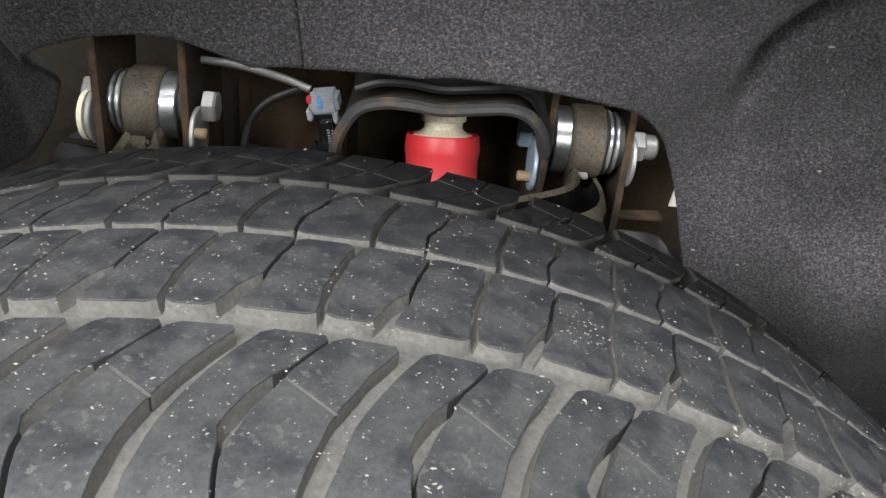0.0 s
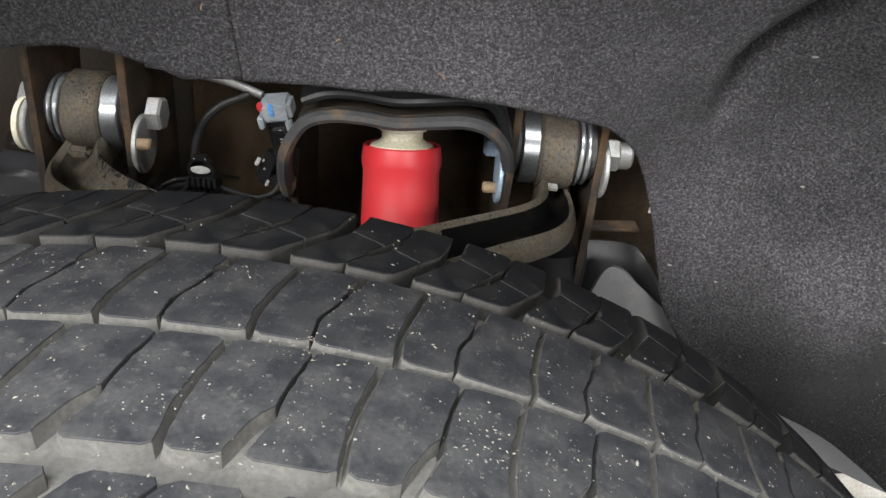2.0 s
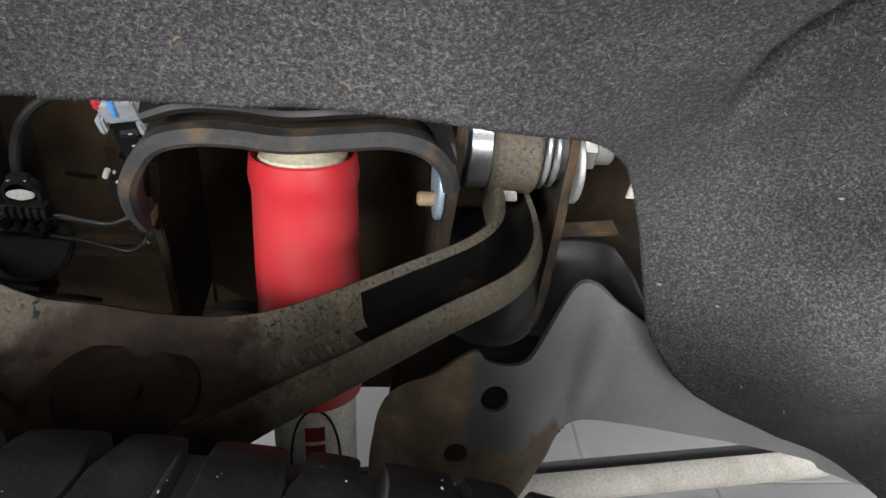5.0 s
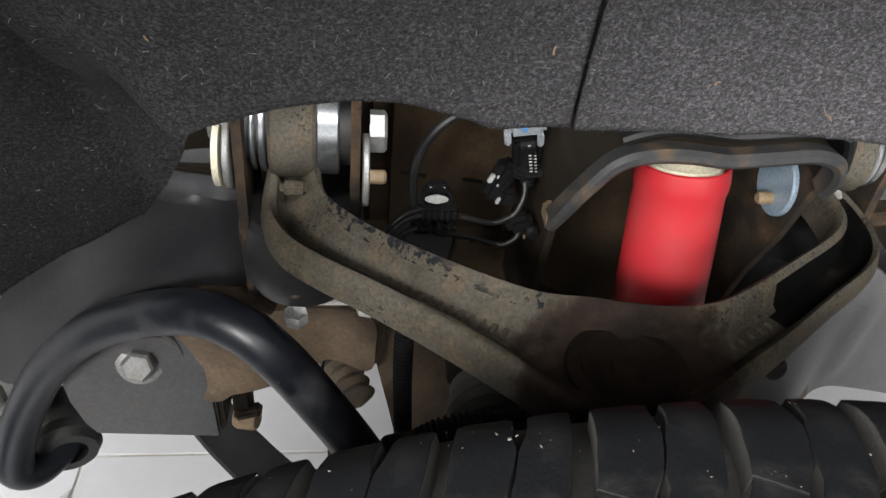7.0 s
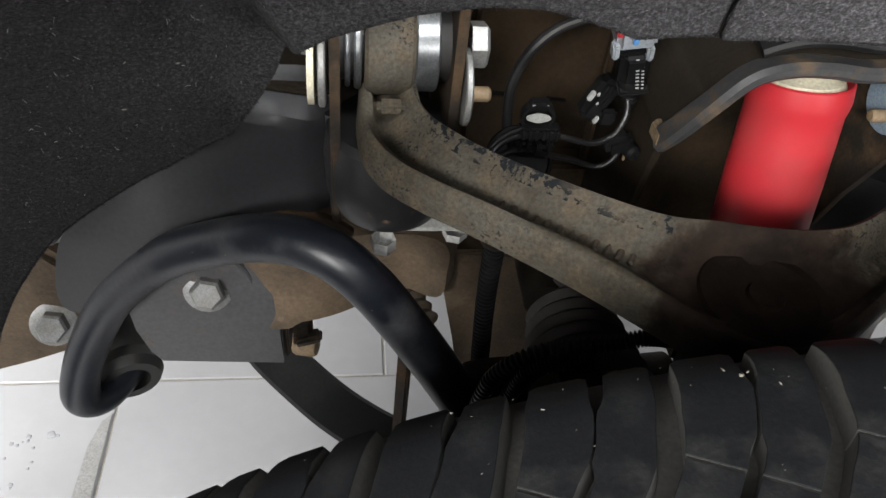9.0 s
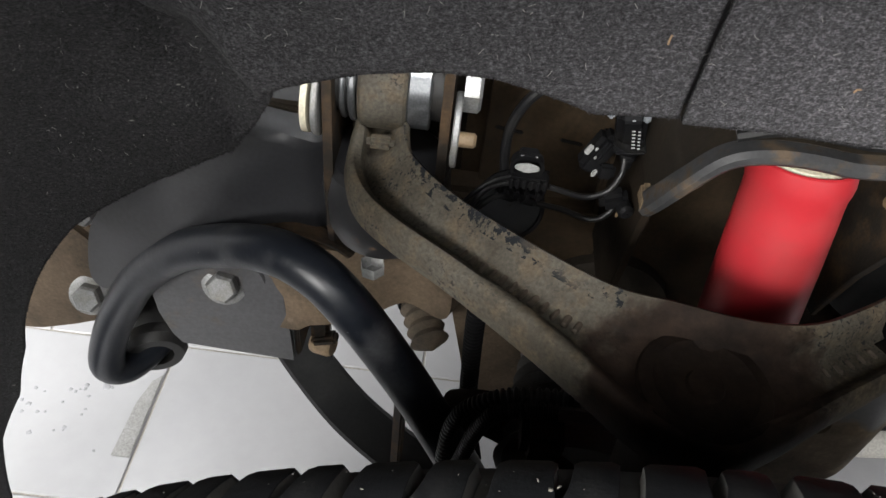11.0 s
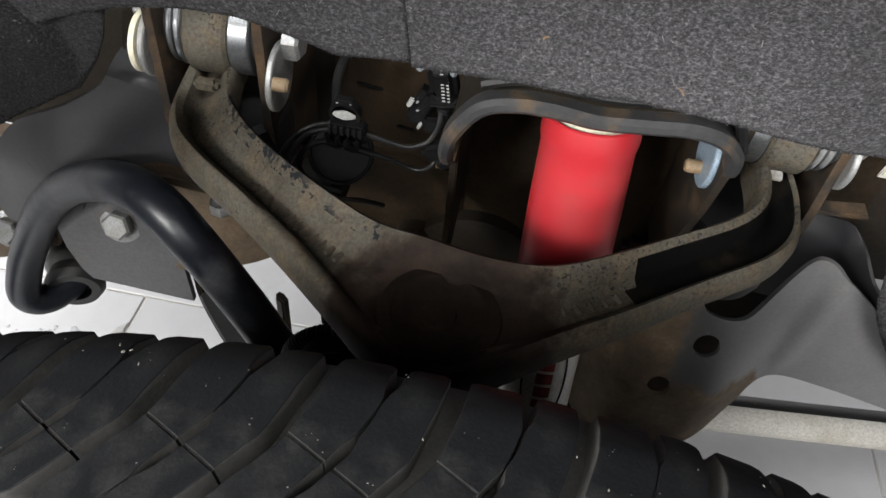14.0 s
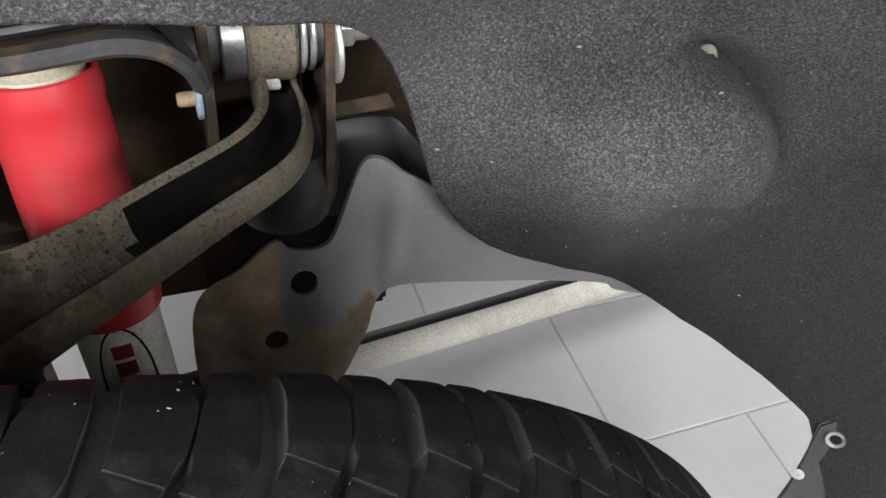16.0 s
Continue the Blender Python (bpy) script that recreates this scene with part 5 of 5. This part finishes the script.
wire(har, "lower_wire", [(-0.0700, 0.560, 0.690), (-0.0735, 0.556, 0.6839), (-0.0782, 0.555, 0.6795), (-0.0835, 0.555, 0.6775), (-0.0895, 0.555, 0.6785), (-0.1021, 0.553, 0.6845), (-0.1176, 0.549, 0.6905), (-0.131, 0.546, 0.697), (-0.144, 0.541, 0.699), (-0.1535, 0.537, 0.692), (-0.1555, 0.535, 0.681), (-0.148, 0.536, 0.669), (-0.130, 0.540, 0.661)], 0.0018)
wire(har, "side_wire", [(-0.137, 0.546, 0.7115), (-0.147, 0.541, 0.711), (-0.156, 0.536, 0.706), (-0.165, 0.533, 0.693), (-0.167, 0.536, 0.678)], 0.0015)
lead = thing("wiring_lead", "black sleeved wiring lead rising behind a clip", "wire", (-0.139, 0.575, 0.69))
wire(lead, "sleeve", [(-0.133, 0.562, 0.680), (-0.1385, 0.571, 0.6886), (-0.1411, 0.574, 0.7125), (-0.1388, 0.575, 0.7303), (-0.1308, 0.575, 0.7473), (-0.1180, 0.576, 0.7590), (-0.098, 0.576, 0.768)], 0.0031)
wc = thing("wire_clip", "black plastic wire clip with a pale button", "clip", (-0.127, 0.547, 0.71))
clip_body = part("body", block((-0.127, 0.5475, 0.7095), (0.0235, 0.010, 0.0075), 0.0015), PLASTIC, wc)
for k in range(6):
    part("rib", block((-0.1368 + 0.0039 * k, 0.5422, 0.7100), (0.0021, 0.0030, 0.0066), 0.0006, segments=1), PLASTIC, clip_body)
part("hood", lathe([(0.0, 0.0078), (0.0, 0.0098), (0.006, 0.0095), (0.008, 0.0070), (0.008, 0.0005)], (-0.129, 0.547, 0.7178), (0, 1, 0.15), 28), PLASTIC, wc)
part("button", prism([(-0.129 + 0.0072 * math.cos(a), 0.5458, 0.7183 + 0.0028 * math.sin(a)) for a in (math.pi * k / 9 for k in range(18))], (0, 0.002, 0), 0.0005), PALE, wc, "pale oval button")
latch = part("latch", block((-0.1292, 0.550, 0.7268), (0.0108, 0.006, 0.0034), 0.0008), PLASTIC, wc)
for dx in (-0.0028, 0.0028):
    part("print_bar", block((-0.1292 + dx, 0.5467, 0.7266), (0.0036, 0.0006, 0.0009), 0), PALE, latch, "pale printed bar")
for x, y, z, size in ((-0.1365, 0.5485, 0.6975, (0.012, 0.010, 0.010)), (-0.1245, 0.5475, 0.6965, (0.011, 0.010, 0.009)), (-0.1185, 0.550, 0.7000, (0.006, 0.008, 0.008))):
    part("holder", block((x, y, z), size, 0.0022, Matrix.Rotation(radians(14), 4, "Y")), PLASTIC, wc)
for k in range(4):
    part("tooth", block((-0.1385 + 0.0062 * k, 0.5430, 0.7015), (0.0032, 0.005, 0.006), 0.0010), PLASTIC, wc)
con = thing("connector", "black plastic sensor connector with a grey lock", "connector", (-0.075, 0.56, 0.73))
cdir = Matrix.Rotation(radians(12), 4, "X") @ Matrix.Rotation(radians(-10), 4, "Y")
housing = part("housing", block((-0.0735, 0.570, 0.7400), (0.0172, 0.0155, 0.026), 0.0042, cdir, segments=3), PLASTIC, con)
for z, grow in ((0.7525, 0.0016), (0.7285, 0.0010)):
    part("collar", block((-0.0735 - 0.17 * (z - 0.74), 0.570 + 0.2 * (z - 0.74), z), (0.0172 + grow, 0.0155 + grow, 0.0030), 0.0012, cdir), PLASTIC, housing)
part("boot", lathe([(-0.004, 0.0078), (0.0, 0.0080), (0.004, 0.0058), (0.006, 0.0050), (0.007, 0.0054), (0.008, 0.0046), (0.010, 0.0048), (0.011, 0.0036), (0.016, 0.0026), (0.016, 0.0005)], (-0.0715, 0.5675, 0.7285), (0.12, -0.1, -1), 20), PLASTIC, con)
lock = part("lock", block((-0.0775, 0.571, 0.7620), (0.023, 0.020, 0.016), 0.003, cdir), LOCK_GREY, con, "pale grey lock piece")
for dx in (-0.0105, 0.0095):
    part("claw", block((-0.0775 + dx, 0.5655, 0.7520), (0.0040, 0.008, 0.010), 0.0012, cdir), LOCK_GREY, lock)
part("tab", block((-0.0885, 0.5635, 0.764), (0.004, 0.005, 0.006), 0.001, cdir), RED, lock, "small red lock tab")
part("paint_mark", block((-0.080, 0.5602, 0.763), (0.003, 0.003, 0.010), 0.0006, cdir), LABEL_BLUE, lock, "blue paint mark")
for k in range(9):
    for col, long in ((0.0, 0.0019), (0.0031, 0.0015)):
        part("print_bar", block((-0.0712 + col - 0.0004 * k, 0.5596 + 0.0004 * k, 0.7315 + 0.0020 * k), (long, 0.0006, 0.0007), 0, cdir), PALE, housing, "pale printed bar")
second = thing("connector", "black plastic wiring plug with small pale latches", "connector", (-0.082, 0.575, 0.71))
plug_body = part("housing", block((-0.0850, 0.578, 0.7130), (0.0140, 0.014, 0.030), 0.0035, Matrix.Rotation(radians(24), 4, "Y")), PLASTIC, second)
part("ridge", block((-0.0815, 0.5705, 0.7180), (0.0060, 0.004, 0.016), 0.0015, Matrix.Rotation(radians(24), 4, "Y")), PLASTIC, plug_body)
part("ridge", block((-0.0790, 0.5715, 0.7030), (0.0110, 0.005, 0.012), 0.0022), PLASTIC, plug_body)
for x, z, size in ((-0.0928, 0.7190, (0.0030, 0.003, 0.0065)), (-0.0885, 0.7200, (0.0014, 0.002, 0.0028)), (-0.0880, 0.7135, (0.0014, 0.002, 0.0024)), (-0.0862, 0.7020, (0.0022, 0.003, 0.0050))):
    part("latch", block((x, 0.5698, z), size, 0.0006, Matrix.Rotation(radians(24), 4, "Y")), PALE, plug_body, "pale latch")
third = thing("wire_clip", "black plastic clip holding two wires beside the tower", "clip", (-0.073, 0.557, 0.693))
part("body", block((-0.0730, 0.558, 0.6940), (0.0170, 0.012, 0.0120), 0.0032, Matrix.Rotation(radians(-20), 4, "Y")), PLASTIC, third)
part("cap", lathe([(0, 0.0005), (0, 0.0052), (0.005, 0.0048), (0.007, 0.0030), (0.007, 0.0005)], (-0.0668, 0.553, 0.6925), (0.2, -1, 0.1), 16), PLASTIC, third)
part("stub", block((-0.0702, 0.5505, 0.6885), (0.0016, 0.002, 0.0042), 0.0005), BRASSY, third, "brown stub")
# slots and bolts in the web of the frame rail
for x, z, long in ((-0.1352, 0.673, 0.020), (-0.0906, 0.6688, 0.016), (-0.107, 0.640, 0.014)):
    part("slot", block((x, 0.6412, z), (long, 0.003, 0.0022), 0.0008, Matrix.Rotation(radians(7), 4, "Y")), PLASTIC, rail, "dark narrow slot")
pipe = thing("brake_pipe", "thin grey steel brake pipe", "pipe", (-0.12, 0.56, 0.79))
part("pipe", sweep(spline([(-0.175, 0.585, 0.782), (-0.148, 0.582, 0.781), (-0.114, 0.580, 0.775), (-0.090, 0.578, 0.768)], 30), 0.0032, 12), ZINC, pipe)

# ---- small loose things ----
rnd = random.Random(5)


def fibre_field(name, count, mat, label, category, length, thick, place):
    bm = bmesh.new()
    for _ in range(count):
        p, n = place()
        t = n.orthogonal().normalized()
        t = Matrix.Rotation(rnd.uniform(0, 6.28), 3, n) @ t
        s = n.cross(t)
        L, w = rnd.uniform(*length) / 2, rnd.uniform(*thick) / 2
        bend = rnd.uniform(-0.4, 0.4) * L
        ring = []
        for f in (-1, 0, 1):
            c = p + t * L * f + s * (bend * (1 - f * f)) + n * 0.0004
            ring.append([c - s * w, c + n * w, c + s * w])
        skin(bm, ring)
    ob = part(name, bm, mat, None, smooth=0)
    return tagged(ob, label, category, kind="stuff")


def liner_place():
    while True:
        x, z = rnd.uniform(-0.42, 0.55), rnd.uniform(0.52, 0.95)
        theta, r = math.degrees(math.atan2(z - HUB.z, x - HUB.x)), math.hypot(x - HUB.x, z - HUB.z)
        if table(EDGE, theta) + 0.01 < r < 0.60:
            e = 0.002
            p = on_liner(x, z, 0.0022 if theta < 94 else -0.0012)
            n = Vector((wall_y(x - e, z) - wall_y(x + e, z), -2 * e, wall_y(x, z - e) - wall_y(x, z + e))).normalized()
            if n.y > 0:
                n = -n
            return p, n


fibre_field("lint", 1000, LINT, "pale lint fibres caught in the felt", "lint", (0.0008, 0.0034), (0.00010, 0.00026), liner_place)
fibre_field("straw", 12, STRAW, "short brown straw bits stuck to the felt", "straw", (0.002, 0.0055), (0.0005, 0.0011), liner_place)


def edge_place():
    theta = rnd.uniform(-5, 165)
    p = liner_point(theta, 0.0) + Vector((0, -0.002 if theta < 94.1 else 0.002, 0))
    a = radians(theta)
    return p, Vector((-math.cos(a), 0.3, -math.sin(a))).normalized()


def edge_fuzz(count):
    """Short felt fibres that stand out from the cut edge of the liner."""
    bm = bmesh.new()
    for _ in range(count):
        p, n = edge_place()
        n = (n + Vector((rnd.uniform(-0.9, 0.9), rnd.uniform(-0.9, 0.9), rnd.uniform(-0.9, 0.9)))).normalized()
        s = n.orthogonal().normalized() * rnd.uniform(0.00018, 0.0004)
        b = n.cross(s)
        L = rnd.uniform(0.0005, 0.0018)
        skin(bm, [[p - n * 0.001 + s, p - n * 0.001 - s, p - n * 0.001 + b], [p + n * L + s * 0.3, p + n * L - s * 0.3, p + n * L + b * 0.3]])
    return tagged(part("felt_fuzz", bm, FELT, None, smooth=0), "black felt fibres along the liner's cut edge", "felt fibres", kind="stuff")


edge_fuzz(2600)


def tread_place():
    a, w = rnd.uniform(-0.85, 0.95), rnd.uniform(-0.108, 0.108)
    r = tread_r(w)
    return HUB + Vector((r * math.sin(a), w, r * math.cos(a))), Vector((math.sin(a), 0, math.cos(a)))


bm = bmesh.new()
for _ in range(22000):
    p, n = tread_place()
    if p.y - HUB.y > 0.045 and rnd.random() < 0.78:
        continue
    if noise.noise(p * 60) + 0.6 * noise.noise(p * 140) < rnd.uniform(-0.1, 0.9):
        continue
    s = rnd.choice((0.00012, 0.00014, 0.00017, 0.0002, 0.00025, 0.00032))
    if rnd.random() < 0.010:
        s *= rnd.uniform(1.5, 3)
    t = Matrix.Rotation(rnd.uniform(0, 6.28), 3, n) @ n.orthogonal().normalized()
    b, t = n.cross(t), t * rnd.uniform(1.0, 2.6)
    ring = [p + (t * math.cos(k * 1.2566) + b * math.sin(k * 1.2566)) * s * rnd.uniform(0.7, 1.3) for k in range(5)]
    vs = [bm.verts.new(q) for q in ring]
    top = bm.verts.new(p + n * s * 0.9)
    for k in range(5):
        bm.faces.new((vs[k], vs[(k + 1) % 5], top))
tagged(part("grit", bm, PEBBLE, None, smooth=0), "pale grit stuck to the tyre tread", "grit", kind="stuff")

# ---- floor tiles ----
def tile_mesh():
    bm = block((0, 0, -0.004), (TILE_L - JOINT, TILE_W - JOINT, 0.008), 0.0015, segments=1)
    return finish("tile", bm, TILE, 30)


tile = tile_mesh()
rest_tiles = bmesh.new()
for row in range(-16, 19):
    y = 0.622 + TILE_W * (row + 0.5)
    x0 = (0.61, -0.179, 0.835)[row % 3]
    for k in range(-9, 10):
        x = x0 + TILE_L * (k + 0.5)
        if abs(x) > 4.6:
            continue
        if -3 <= row <= 10 and -2.6 < x < 2.9:
            ob = new("tile", tile)
            ob.parent = floor
            ob.matrix_basis = Matrix.Translation((x, y, 0))
        else:
            block((x, y, -0.004), (TILE_L - JOINT, TILE_W - JOINT, 0.008), 0, bm=rest_tiles)
ob = part("far_tiles", rest_tiles, TILE, floor, smooth=0)
tagged(ob, kind="stuff")
bm = prism([(-0.568, 0.828, 0.0005), (-0.580, 0.815, 0.0005), (-0.590, 0.775, 0.0005), (-0.5935, 0.69, 0.0005), (-0.568, 0.69, 0.0005)], (0, 0, 0.0012), 0.0004)
part("tile_chip", bm, BISQUE, floor, "chipped bare edge of a tile")

# ---- drops of water on the tiles ----
def water_build(n, l, b):
    l.new(ramp(n, l, noise_tex(n, l, coords(n, l), 40, 2), [(0.3, (0.24, 0.242, 0.25)), (0.7, (0.28, 0.282, 0.29))]), b.inputs["Base Color"])
    b.inputs["Roughness"].default_value = 0.06
    b.inputs["IOR"].default_value = 1.33


WATER = material("water", water_build)
bm = bmesh.new()
rnd = random.Random(11)
for _ in range(26):
    c = Vector((rnd.gauss(-0.68, 0.05), rnd.gauss(0.765, 0.04), 0.0002))
    if c.x > -0.60:
        continue
    r = rnd.choice((0.0015, 0.002, 0.0025, 0.003, 0.004, 0.006))
    flat = [rnd.uniform(0.75, 1.25) for _ in range(12)]
    rings = [[bm.verts.new(c + Vector((math.cos(k * math.pi / 6) * r * flat[k] * f, math.sin(k * math.pi / 6) * r * flat[k] * f, h))) for k in range(12)] for f, h in ((1.0, 0.0), (0.92, 0.0004), (0.6, 0.0007))]
    for a, b in zip(rings, rings[1:]):
        for k in range(12):
            bm.faces.new((a[k], a[(k + 1) % 12], b[(k + 1) % 12], b[k]))
    bm.faces.new(rings[-1])
    bm.faces.new(rings[0][::-1])
tagged(part("water_drops", bm, WATER, None, smooth=60), "clear water drops on the floor tiles", "water drops", kind="stuff")
